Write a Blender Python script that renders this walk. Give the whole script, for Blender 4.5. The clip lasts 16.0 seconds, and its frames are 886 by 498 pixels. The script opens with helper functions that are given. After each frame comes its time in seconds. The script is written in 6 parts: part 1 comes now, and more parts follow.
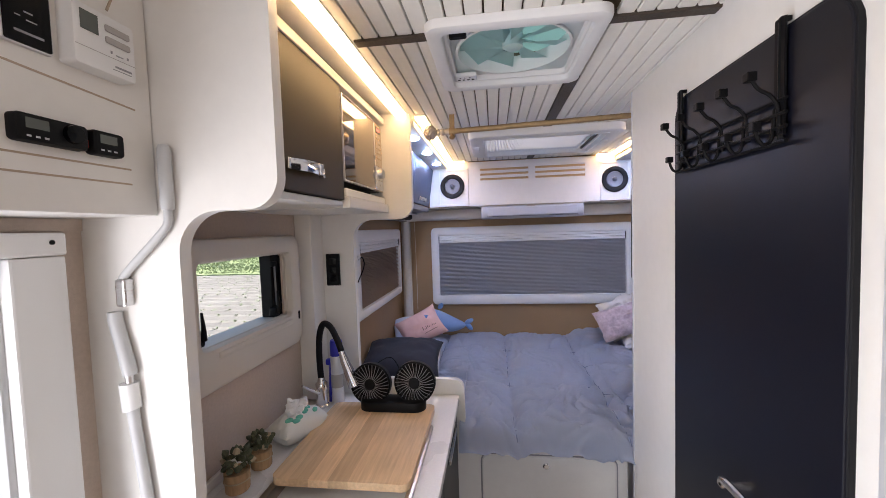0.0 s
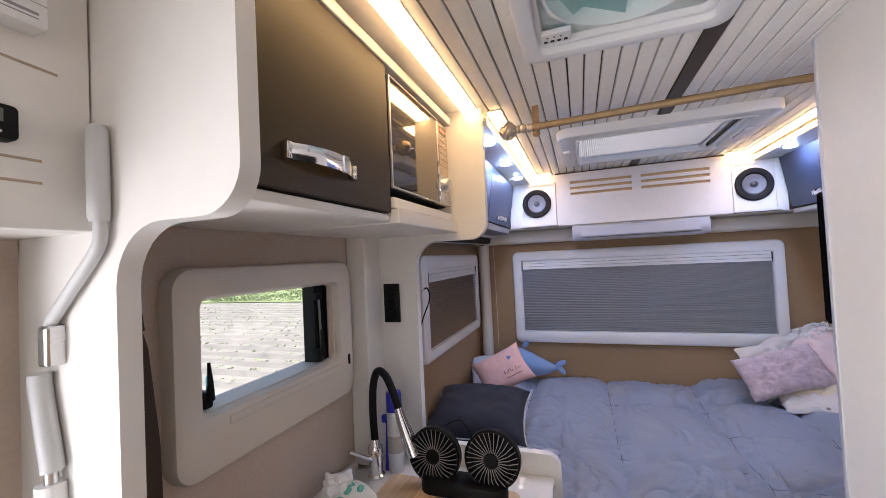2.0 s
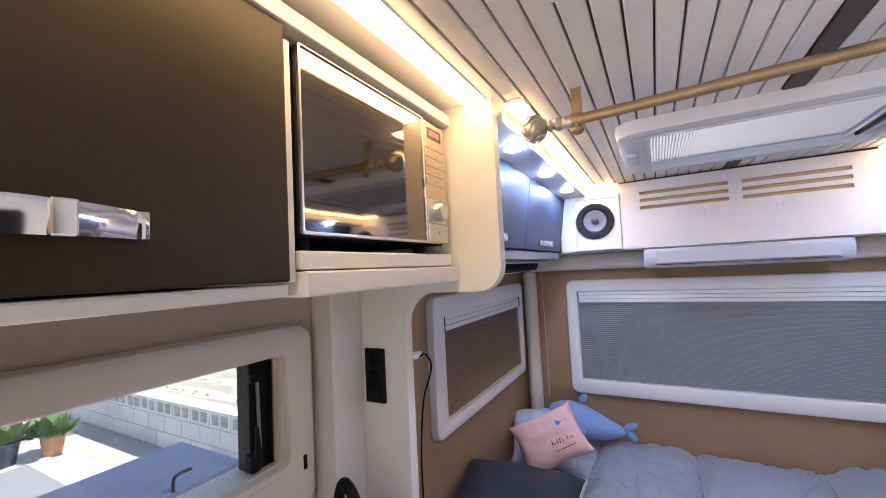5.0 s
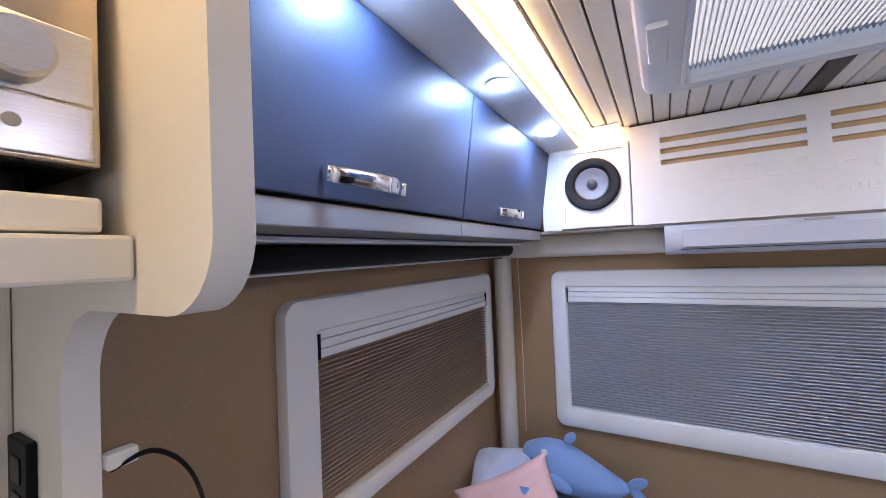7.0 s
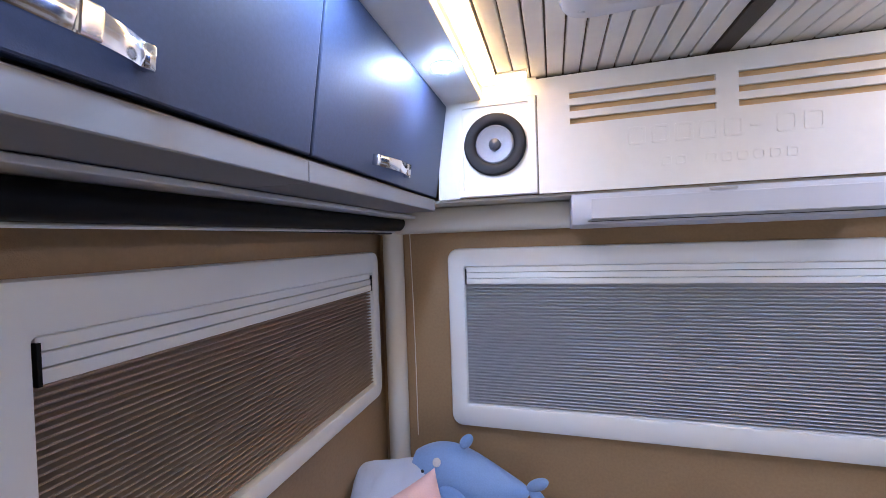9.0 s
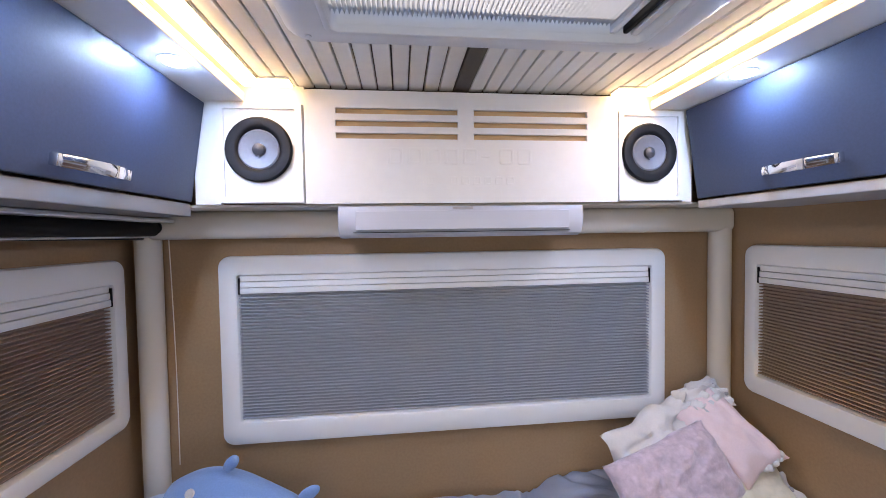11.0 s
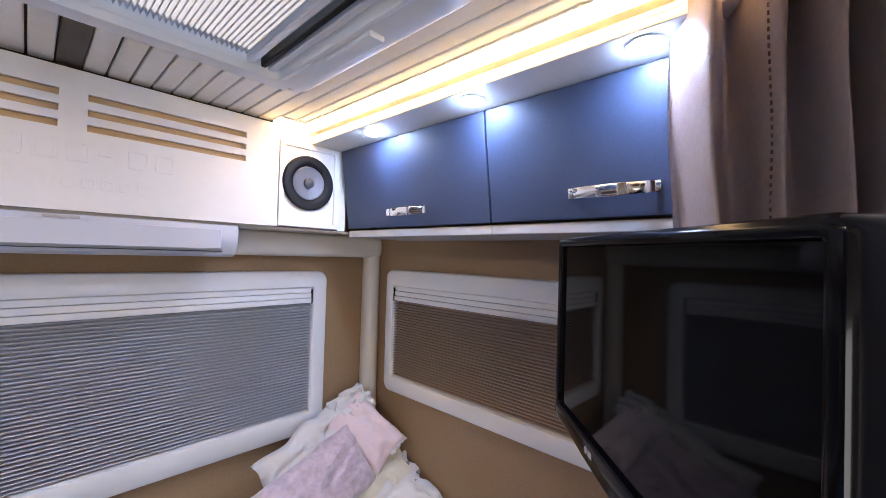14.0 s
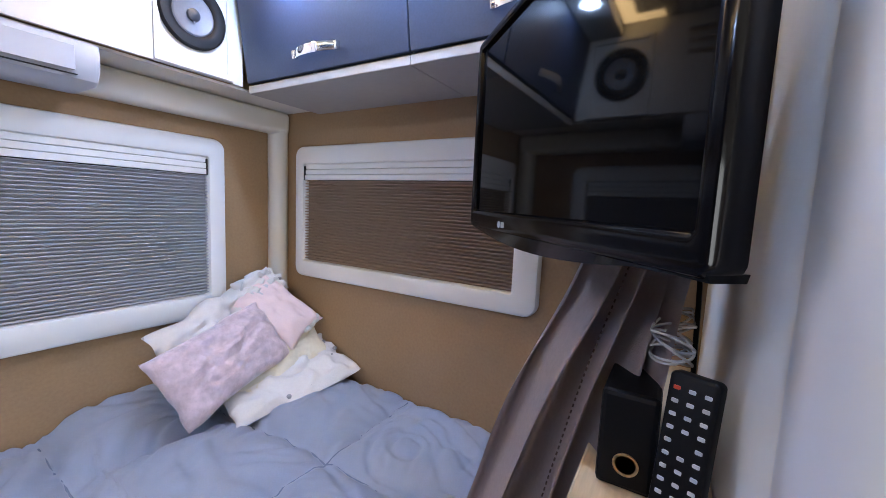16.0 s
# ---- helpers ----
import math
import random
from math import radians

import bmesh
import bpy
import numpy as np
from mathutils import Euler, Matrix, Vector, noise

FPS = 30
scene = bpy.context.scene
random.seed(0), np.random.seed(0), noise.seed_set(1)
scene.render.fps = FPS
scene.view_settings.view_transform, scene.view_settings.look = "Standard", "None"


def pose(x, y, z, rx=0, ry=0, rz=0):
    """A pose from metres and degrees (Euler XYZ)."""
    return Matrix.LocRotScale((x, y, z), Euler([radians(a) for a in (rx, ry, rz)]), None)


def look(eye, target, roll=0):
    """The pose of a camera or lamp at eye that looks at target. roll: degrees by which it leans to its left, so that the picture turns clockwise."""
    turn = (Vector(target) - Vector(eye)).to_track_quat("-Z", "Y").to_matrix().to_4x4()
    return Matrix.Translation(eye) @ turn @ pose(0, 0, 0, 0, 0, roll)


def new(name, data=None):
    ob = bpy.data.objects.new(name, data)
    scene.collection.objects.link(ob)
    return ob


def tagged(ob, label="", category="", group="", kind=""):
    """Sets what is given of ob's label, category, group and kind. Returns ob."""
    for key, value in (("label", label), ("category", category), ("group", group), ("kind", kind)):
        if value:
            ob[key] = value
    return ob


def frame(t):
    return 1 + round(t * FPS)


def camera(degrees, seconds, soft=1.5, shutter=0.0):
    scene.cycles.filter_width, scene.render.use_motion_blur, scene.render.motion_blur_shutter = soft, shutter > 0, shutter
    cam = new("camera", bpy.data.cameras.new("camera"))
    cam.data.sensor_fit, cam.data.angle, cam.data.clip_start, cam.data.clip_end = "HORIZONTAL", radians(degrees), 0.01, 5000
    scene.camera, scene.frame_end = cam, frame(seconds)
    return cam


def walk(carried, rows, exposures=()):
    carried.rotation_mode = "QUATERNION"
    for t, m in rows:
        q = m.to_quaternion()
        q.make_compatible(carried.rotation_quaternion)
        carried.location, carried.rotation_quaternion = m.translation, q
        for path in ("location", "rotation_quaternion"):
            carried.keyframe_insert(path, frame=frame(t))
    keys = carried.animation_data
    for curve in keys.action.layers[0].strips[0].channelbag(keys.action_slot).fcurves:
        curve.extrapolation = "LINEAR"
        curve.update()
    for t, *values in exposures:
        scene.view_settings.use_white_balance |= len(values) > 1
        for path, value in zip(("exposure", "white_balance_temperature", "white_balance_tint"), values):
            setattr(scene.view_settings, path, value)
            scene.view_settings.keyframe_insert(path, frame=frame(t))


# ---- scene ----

cam = camera(97.5, 16.0, soft=0.7)
ROWS = [
    (0.0, -0.246, 0.051, 1.546, 86.99, 1.85, 7.33),
    (0.5, -0.224, 0.080, 1.527, 87.08, 2.06, 8.19),
    (1.0, -0.211, 0.116, 1.519, 87.56, 1.95, 10.78),
    (1.5, -0.226, 0.224, 1.505, 89.39, 2.27, 14.53),
    (2.0, -0.290, 0.375, 1.532, 91.52, 2.78, 19.45),
    (2.5, -0.281, 0.475, 1.584, 92.71, 2.95, 24.00),
    (3.0, -0.235, 0.527, 1.628, 92.98, 2.91, 26.27),
    (3.5, -0.216, 0.565, 1.643, 93.00, 2.94, 27.49),
    (6.0, -0.315, 1.075, 1.631, 92.92, 2.51, 30.01),
    (6.5, -0.316, 1.254, 1.627, 92.18, 2.46, 30.86),
    (7.0, -0.325, 1.413, 1.622, 91.15, 2.33, 29.72),
    (7.5, -0.369, 1.540, 1.591, 90.31, 2.28, 26.87),
    (8.0, -0.405, 1.650, 1.566, 89.81, 2.13, 23.73),
    (10.5, -0.222, 1.672, 1.602, 87.99, 1.29, 0.05),
    (11.0, -0.160, 1.663, 1.603, 88.12, 0.89, -6.16),
    (11.5, -0.106, 1.645, 1.598, 88.34, 0.42, -12.78),
    (12.0, -0.062, 1.620, 1.603, 89.01, -0.02, -19.67),
    (12.5, -0.029, 1.600, 1.597, 89.79, -0.71, -26.31),
    (13.0, -0.020, 1.586, 1.606, 90.73, -1.29, -33.57),
    (13.5, -0.027, 1.575, 1.617, 91.24, -1.63, -40.82),
    (14.0, -0.039, 1.591, 1.621, 90.99, -1.67, -47.01),
    (14.5, -0.038, 1.597, 1.585, 89.34, -1.78, -52.46),
    (15.0, -0.024, 1.591, 1.518, 86.96, -2.10, -56.13),
    (15.5, -0.013, 1.583, 1.424, 85.23, -2.38, -58.40),
    (16.0, -0.021, 1.594, 1.372, 83.84, -2.59, -59.05),
]
walk(cam, [(t, pose(x, y, z, rx, ry, rz)) for t, x, y, z, rx, ry, rz in ROWS], exposures=[(0.0, 0.80, 6900, 18), (2.0, 0.88, 6900, 18), (3.5, 1.02, 6900, 18), (6.0, 1.16, 6700, 15), (8.0, 1.16, 6750, 13), (10.5, 1.25, 7050, 13), (11.0, 1.26, 7150, 13), (13.0, 1.18, 7200, 14), (14.5, 1.26, 7050, 14), (15.5, 1.46, 6700, 10), (16.0, 1.56, 6700, 9)])

# ---- world and light ----
world = bpy.data.worlds.new("world")
scene.world = world
world.use_nodes = True
wn = world.node_tree.nodes
sky = wn.new("ShaderNodeTexSky")
sky.sky_type = 'NISHITA'
sky.sun_disc = False
sky.sun_elevation = radians(48)
sky.sun_rotation = radians(56)
wn["Background"].inputs["Strength"].default_value = 0.15
world.node_tree.links.new(sky.outputs["Color"], wn["Background"].inputs["Color"])
sun = new("sun", bpy.data.lights.new("sun", 'SUN'))
sun.data.energy = 5.0
sun.data.angle = radians(0.5)
sun.data.color = (1.0, 0.95, 0.87)
sun.matrix_world = look((6, 4, 9), (0, 0, 0))

# added fill lamp, standing in for daylight from the unseen cab in front
unseen_windscreen = new("front_fill_light", bpy.data.lights.new("front_fill_light", 'AREA'))
unseen_windscreen.data.shape = 'RECTANGLE'
unseen_windscreen.data.size, unseen_windscreen.data.size_y = 1.5, 0.7
unseen_windscreen.data.energy = 3.5
unseen_windscreen.data.color = (0.90, 0.95, 1.0)
unseen_windscreen.matrix_world = look((0.0, -1.55, 1.35), (0.0, 1.0, 1.2))
door_light = new("doorway_daylight", bpy.data.lights.new("doorway_daylight", 'AREA'))
door_light.data.shape = 'RECTANGLE'
door_light.data.size, door_light.data.size_y = 0.8, 1.3
door_light.data.energy = 17
door_light.data.color = (0.88, 0.94, 1.0)
door_light.matrix_world = look((-1.06, -0.08, 0.85), (0.3, 0.0, 0.85))

# ---- materials ----


def material(name, color, rough=0.5, metal=0.0, grain=0.0, grain_scale=40.0, bump=0.0, bump_scale=300.0, stain=0.06, stain_scale=3.0,
             emit=None, strength=0.0, vary=0.0, transmit=0.0, coat=0.0, specular=0.5, stretch=(1, 1, 1), sheen=0.0, ior=1.45):
    m = bpy.data.materials.new(name)
    m.use_nodes = True
    nt = m.node_tree
    b = nt.nodes["Principled BSDF"]
    b.inputs["Base Color"].default_value = (*color, 1)
    b.inputs["Roughness"].default_value = rough
    b.inputs["Metallic"].default_value = metal
    b.inputs["Transmission Weight"].default_value = transmit
    b.inputs["Coat Weight"].default_value = coat
    b.inputs["Specular IOR Level"].default_value = specular
    b.inputs["Sheen Weight"].default_value = sheen
    b.inputs["IOR"].default_value = ior
    if emit:
        b.inputs["Emission Color"].default_value = (*emit, 1)
        b.inputs["Emission Strength"].default_value = strength
    co = nt.nodes.new("ShaderNodeTexCoord")
    mp = nt.nodes.new("ShaderNodeMapping")
    mp.inputs["Scale"].default_value = stretch
    nt.links.new(co.outputs["Object"], mp.inputs["Vector"])
    if grain or stain:
        n1 = nt.nodes.new("ShaderNodeTexNoise")
        n1.inputs["Scale"].default_value = grain_scale
        n1.inputs["Detail"].default_value = 6
        n2 = nt.nodes.new("ShaderNodeTexNoise")
        n2.inputs["Scale"].default_value = stain_scale
        n2.inputs["Detail"].default_value = 4
        nt.links.new(mp.outputs["Vector"], n1.inputs["Vector"])
        nt.links.new(co.outputs["Object"], n2.inputs["Vector"])
        r1 = nt.nodes.new("ShaderNodeMapRange")
        r1.inputs["From Min"].default_value, r1.inputs["From Max"].default_value = 0.3, 0.7
        r1.inputs["To Min"].default_value, r1.inputs["To Max"].default_value = 1 - grain, 1 + grain
        r2 = nt.nodes.new("ShaderNodeMapRange")
        r2.inputs["From Min"].default_value, r2.inputs["From Max"].default_value = 0.3, 0.7
        r2.inputs["To Min"].default_value, r2.inputs["To Max"].default_value = 1 - stain, 1 + stain
        nt.links.new(n1.outputs["Fac"], r1.inputs["Value"])
        nt.links.new(n2.outputs["Fac"], r2.inputs["Value"])
        mul = nt.nodes.new("ShaderNodeMath")
        mul.operation = 'MULTIPLY'
        nt.links.new(r1.outputs["Result"], mul.inputs[0])
        nt.links.new(r2.outputs["Result"], mul.inputs[1])
        vm = nt.nodes.new("ShaderNodeVectorMath")
        vm.operation = 'SCALE'
        vm.inputs[0].default_value = color
        if vary:
            oi = nt.nodes.new("ShaderNodeObjectInfo")
            rv = nt.nodes.new("ShaderNodeMapRange")
            rv.inputs["To Min"].default_value, rv.inputs["To Max"].default_value = 1 - vary, 1 + vary
            nt.links.new(oi.outputs["Random"], rv.inputs["Value"])
            m2 = nt.nodes.new("ShaderNodeMath")
            m2.operation = 'MULTIPLY'
            nt.links.new(mul.outputs[0], m2.inputs[0])
            nt.links.new(rv.outputs["Result"], m2.inputs[1])
            mul = m2
        nt.links.new(mul.outputs[0], vm.inputs["Scale"])
        nt.links.new(vm.outputs["Vector"], b.inputs["Base Color"])
        rr = nt.nodes.new("ShaderNodeMapRange")
        rr.inputs["To Min"].default_value, rr.inputs["To Max"].default_value = max(0.02, rough * 0.85), min(1, rough * 1.15)
        nt.links.new(n2.outputs["Fac"], rr.inputs["Value"])
        nt.links.new(rr.outputs["Result"], b.inputs["Roughness"])
    if bump:
        n3 = nt.nodes.new("ShaderNodeTexNoise")
        n3.inputs["Scale"].default_value = bump_scale
        n3.inputs["Detail"].default_value = 3
        nt.links.new(mp.outputs["Vector"], n3.inputs["Vector"])
        bp = nt.nodes.new("ShaderNodeBump")
        bp.inputs["Strength"].default_value = bump
        bp.inputs["Distance"].default_value = 0.002
        nt.links.new(n3.outputs["Fac"], bp.inputs["Height"])
        nt.links.new(bp.outputs["Normal"], b.inputs["Normal"])
    return m


M_WHITE = material("white_laminate", (0.75, 0.735, 0.71), 0.38, grain=0.015, bump=0.04, bump_scale=180, stain=0.03)
M_WHITE_PLASTIC = material("white_plastic", (0.74, 0.745, 0.75), 0.42, bump=0.03, stain=0.03)
M_BEIGE_PLASTIC = material("cream_plastic", (0.66, 0.62, 0.56), 0.45, bump=0.04, stain=0.03)
M_TAN = material("tan_vinyl", (0.33, 0.215, 0.12), 0.6, grain=0.06, grain_scale=120, bump=0.25, bump_scale=500, stain=0.08)
M_SLOT = material("slot_wood", (0.58, 0.38, 0.19), 0.6, grain=0.1, grain_scale=20, stretch=(1, 8, 8))
M_TAUPE = material("taupe_vinyl", (0.55, 0.46, 0.40), 0.55, grain=0.05, grain_scale=120, bump=0.2, bump_scale=500, stain=0.06)
# black kitchen door; brown base carries part of the LED's warm reflection
M_WARM_LIT_BLACK_DOOR = material("black_laminate", (0.028, 0.020, 0.010), 0.42, specular=0.30, grain=0.1, grain_scale=200, bump=0.06, bump_scale=700, stain=0.1)
# dark doors over the bed; the spotlights' blue glow is put into the base colour
M_BLUE_LIT_DOOR = material("blue_lit_dark_laminate", (0.032, 0.047, 0.090), 0.46, grain=0.08, grain_scale=200, bump=0.06, bump_scale=700, stain=0.1)
M_NAVY_DOOR = material("navy_black_laminate", (0.0045, 0.005, 0.010), 0.38, specular=0.38, grain=0.1, grain_scale=200, bump=0.05, bump_scale=700, stain=0.1)
M_CHROME = material("chrome", (0.82, 0.82, 0.84), 0.10, metal=1.0, stain=0.02)
M_STEEL = material("brushed_steel", (0.62, 0.62, 0.63), 0.28, metal=1.0, grain=0.08, grain_scale=60, stretch=(1, 1, 30))
M_ALU = material("satin_aluminium", (0.74, 0.76, 0.80), 0.42, metal=0.6, stain=0.04)
M_PLANK = material("ceiling_plank", (0.84, 0.82, 0.77), 0.42, grain=0.02, bump=0.05, stain=0.04)
M_GROOVE = material("groove_brown", (0.10, 0.065, 0.035), 0.6)
M_BATTEN = material("dark_walnut", (0.045, 0.032, 0.022), 0.45, grain=0.25, grain_scale=30, stretch=(14, 1, 14), bump=0.1)
M_BRASS = material("antique_brass", (0.47, 0.33, 0.18), 0.45, metal=0.75, grain=0.1, stain=0.15)
M_PEWTER = material("pewter", (0.66, 0.58, 0.49), 0.38, metal=0.8, grain=0.15, stain=0.15, bump=0.3, bump_scale=120)
M_BLACK = material("black_plastic", (0.006, 0.006, 0.007), 0.45, specular=0.16, stain=0.1)
M_GLOSS_BLACK = material("gloss_black", (0.002, 0.002, 0.003), 0.12, coat=0.04, specular=0.14, stain=0.05)
M_SCREEN = material("dark_screen", (0.002, 0.002, 0.0025), 0.05, specular=0.11, stain=0.0, grain=0.0)
M_RUBBER = material("black_rubber", (0.006, 0.006, 0.008), 0.55, specular=0.25, stain=0.1)
M_CONE = material("speaker_cone", (0.14, 0.15, 0.18), 0.45, metal=0.2, grain=0.05, grain_scale=90)
M_TWEETER = material("tweeter_grey", (0.07, 0.075, 0.09), 0.35, metal=0.3)
M_WOOD = material("board_wood", (0.62, 0.43, 0.26), 0.5, vary=0.17, grain=0.12, grain_scale=14, stretch=(9, 0.6, 9), bump=0.08, stain=0.1, stain_scale=6)
M_PINE = material("shelf_wood", (0.56, 0.42, 0.27), 0.5, grain=0.14, grain_scale=14, stretch=(1, 8, 8), bump=0.06, stain=0.08)
M_COUNTER = material("solid_surface", (0.70, 0.69, 0.67), 0.28, grain=0.03, grain_scale=160, stain=0.03)
M_DUVET = material("duvet_cotton", (0.51, 0.565, 0.70), 0.85, grain=0.03, grain_scale=300, bump=0.25, bump_scale=400, stain=0.04, sheen=0.2)
M_THREAD = material("duvet_thread", (0.24, 0.29, 0.42), 0.9)
M_DARKCUSH = material("navy_cushion", (0.020, 0.023, 0.036), 0.85, grain=0.08, grain_scale=300, bump=0.2, bump_scale=500)
M_PIPING = material("grey_piping", (0.50, 0.51, 0.54), 0.8)
M_PINK = material("pink_cotton", (0.66, 0.42, 0.40), 0.85, grain=0.03, grain_scale=250, bump=0.2, bump_scale=400, stain=0.04)
M_PALEPINK = material("pale_pink_cotton", (0.72, 0.57, 0.58), 0.85, grain=0.03, grain_scale=250, bump=0.2, bump_scale=400)
M_PLUSH = material("mauve_plush", (0.54, 0.44, 0.50), 0.95, grain=0.18, grain_scale=45, bump=1.0, bump_scale=160, stain=0.1, stain_scale=14, sheen=0.5)
M_CREAM = material("cream_quilt", (0.64, 0.59, 0.47), 0.9, grain=0.05, grain_scale=70, bump=0.7, bump_scale=70)
M_WHITECLOTH = material("white_cotton", (0.64, 0.62, 0.61), 0.88, grain=0.03, grain_scale=200, bump=0.3, bump_scale=120)
M_WHALE = material("blue_plush", (0.20, 0.34, 0.62), 0.9, grain=0.05, grain_scale=200, bump=0.3, bump_scale=300, sheen=0.3)
M_BLUE_PRINT = material("blue_print", (0.14, 0.25, 0.55), 0.85)
M_INK = material("black_ink", (0.02, 0.02, 0.025), 0.7)
M_GREY_PRINT = material("grey_print", (0.28, 0.28, 0.30), 0.6)
M_LEATHER = material("mauve_leather", (0.46, 0.385, 0.375), 0.48, grain=0.06, grain_scale=120, bump=0.3, bump_scale=420, stain=0.08)
M_STITCH = material("dark_stitch", (0.10, 0.06, 0.05), 0.7)
M_PLEAT = material("blind_pleat", (0.43, 0.445, 0.495), 0.9, specular=0.08, grain=0.05, grain_scale=300, stain=0.04)
M_PLEAT_BROWN = material("blind_pleat_brown", (0.36, 0.27, 0.215), 0.9, specular=0.08, grain=0.05, grain_scale=300, stain=0.04)
M_PLEAT_WHITE = material("skylight_pleat", (0.50, 0.51, 0.54), 0.7, transmit=0.0, grain=0.03)
M_LED_GLOW = material("warm_led_glow", (1, 0.9, 0.75), 0.5, emit=(1.0, 0.67, 0.32), strength=7.8, stain=0)
M_SPOT = material("cool_led", (1, 1, 1), 0.5, emit=(0.40, 0.59, 1.0), strength=205.0, stain=0)
M_CYAN = material("tinted_acrylic", (0.35, 0.55, 0.55), 0.12, stain=0.05, emit=None)
M_BLADE = material("fan_blade", (0.42, 0.58, 0.58), 0.3, stain=0.05)
M_AC = material("grey_white_plastic", (0.50, 0.52, 0.58), 0.4, stain=0.03)
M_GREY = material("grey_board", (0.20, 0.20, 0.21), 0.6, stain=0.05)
# cream underside of the right cabinets, greyed to hold the shade there
M_SHADED_BOARD = material("shaded_cream_board", (0.38, 0.365, 0.36), 0.6, grain=0.03, bump=0.05, stain=0.05)
M_LABEL = material("grey_label", (0.38, 0.36, 0.35), 0.5)
M_LCD = material("lcd_grey", (0.10, 0.11, 0.10), 0.25)
M_RED_LED = material("red_led", (0.4, 0.02, 0.02), 0.4, emit=(1.0, 0.12, 0.08), strength=1.2, stain=0)
M_RED = material("red_plastic", (0.55, 0.06, 0.03), 0.5)
M_MWDOOR = material("microwave_glass", (0.24, 0.21, 0.18), 0.05, metal=1.0, stain=0)
M_MWPANEL = material("champagne_metal", (0.62, 0.52, 0.41), 0.22, metal=0.85, grain=0.03)
M_POT = material("wood_pot", (0.40, 0.25, 0.13), 0.7, grain=0.2, grain_scale=20, stretch=(6, 6, 1))
M_LEAF = material("succulent_green", (0.075, 0.085, 0.045), 0.7, grain=0.3, grain_scale=60)
M_FLOWER = material("dried_flower", (0.45, 0.36, 0.24), 0.8)
M_TISSUE = material("tissue_paper", (0.80, 0.80, 0.80), 0.9, bump=0.3, bump_scale=90)
M_PACK = material("tissue_pack", (0.70, 0.70, 0.66), 0.45, stain=0.03)
M_GREENPRINT = material("green_print", (0.10, 0.42, 0.32), 0.5)
M_COBALT = material("cobalt_cap", (0.03, 0.035, 0.42), 0.35)
M_CANWHITE = material("white_can", (0.66, 0.68, 0.70), 0.3, metal=0.3)
M_SINK = material("sink_steel", (0.42, 0.38, 0.34), 0.3, metal=1.0, grain=0.06)
M_FLOOR = material("floor_vinyl", (0.30, 0.25, 0.20), 0.45, grain=0.2, grain_scale=12, stretch=(8, 1, 1), bump=0.1)
M_BAG = material("brown_canvas", (0.05, 0.033, 0.024), 0.8, grain=0.1, grain_scale=200, bump=0.3, bump_scale=300)
M_GREYPIPE = material("grey_paint", (0.50, 0.51, 0.52), 0.4, stain=0.04)
M_DIRT = material("pale_soil", (0.37, 0.345, 0.32), 0.95, grain=0.12, grain_scale=1.8, bump=0.4, bump_scale=14, stain=0.12, stain_scale=0.15)
M_GRASS = material("field_grass", (0.33, 0.40, 0.20), 0.95, grain=0.4, grain_scale=3, stain=0.3, stain_scale=0.4, bump=0.5, bump_scale=20)
M_BUSH = material("bush_leaf", (0.30, 0.36, 0.21), 0.8, grain=0.3, grain_scale=12)
M_CROP = material("crop_leaf", (0.30, 0.36, 0.22), 0.8, grain=0.3, grain_scale=20)
M_BLOCK = material("concrete_block", (0.62, 0.62, 0.61), 0.9, vary=0.06, grain=0.06, grain_scale=30, bump=0.4, bump_scale=40)
M_PAVE = material("terrace_mat", (0.20, 0.21, 0.24), 0.85, grain=0.1, grain_scale=14, bump=0.2)
M_CONCRETE = material("pale_concrete", (0.60, 0.60, 0.58), 0.9, grain=0.06, grain_scale=10, bump=0.2)
M_NAVYBOX = material("navy_lacquer", (0.03, 0.04, 0.085), 0.35, stain=0.1)
M_TURQ = material("turquoise_plastic", (0.05, 0.45, 0.55), 0.4)
M_TERRACOTTA = material("terracotta", (0.45, 0.22, 0.13), 0.8)
M_PLANT = material("plant_leaf", (0.07, 0.15, 0.04), 0.6, grain=0.25, grain_scale=30)
M_BODY = material("van_body_white", (0.70, 0.70, 0.70), 0.3)


def glass(name, tint, rough=0.0):
    m = bpy.data.materials.new(name)
    m.use_nodes = True
    nt = m.node_tree
    nt.nodes.remove(nt.nodes["Principled BSDF"])
    tr = nt.nodes.new("ShaderNodeBsdfTransparent")
    tr.inputs["Color"].default_value = (*tint, 1)
    gl = nt.nodes.new("ShaderNodeBsdfGlossy")
    gl.inputs["Roughness"].default_value = 0.03
    mx = nt.nodes.new("ShaderNodeMixShader")
    mx.inputs["Fac"].default_value = 0.04
    nt.links.new(tr.outputs["BSDF"], mx.inputs[1])
    nt.links.new(gl.outputs["BSDF"], mx.inputs[2])
    nt.links.new(mx.outputs["Shader"], nt.nodes["Material Output"].inputs["Surface"])
    return m


def translucent(name, color, share=0.5):
    m = bpy.data.materials.new(name)
    m.use_nodes = True
    nt = m.node_tree
    b = nt.nodes["Principled BSDF"]
    b.inputs["Base Color"].default_value = (*color, 1)
    b.inputs["Roughness"].default_value = 0.35
    tl = nt.nodes.new("ShaderNodeBsdfTranslucent")
    tl.inputs["Color"].default_value = (*color, 1)
    mx = nt.nodes.new("ShaderNodeMixShader")
    mx.inputs["Fac"].default_value = share
    nt.links.new(b.outputs["BSDF"], mx.inputs[1])
    nt.links.new(tl.outputs["BSDF"], mx.inputs[2])
    nt.links.new(mx.outputs["Shader"], nt.nodes["Material Output"].inputs["Surface"])
    return m


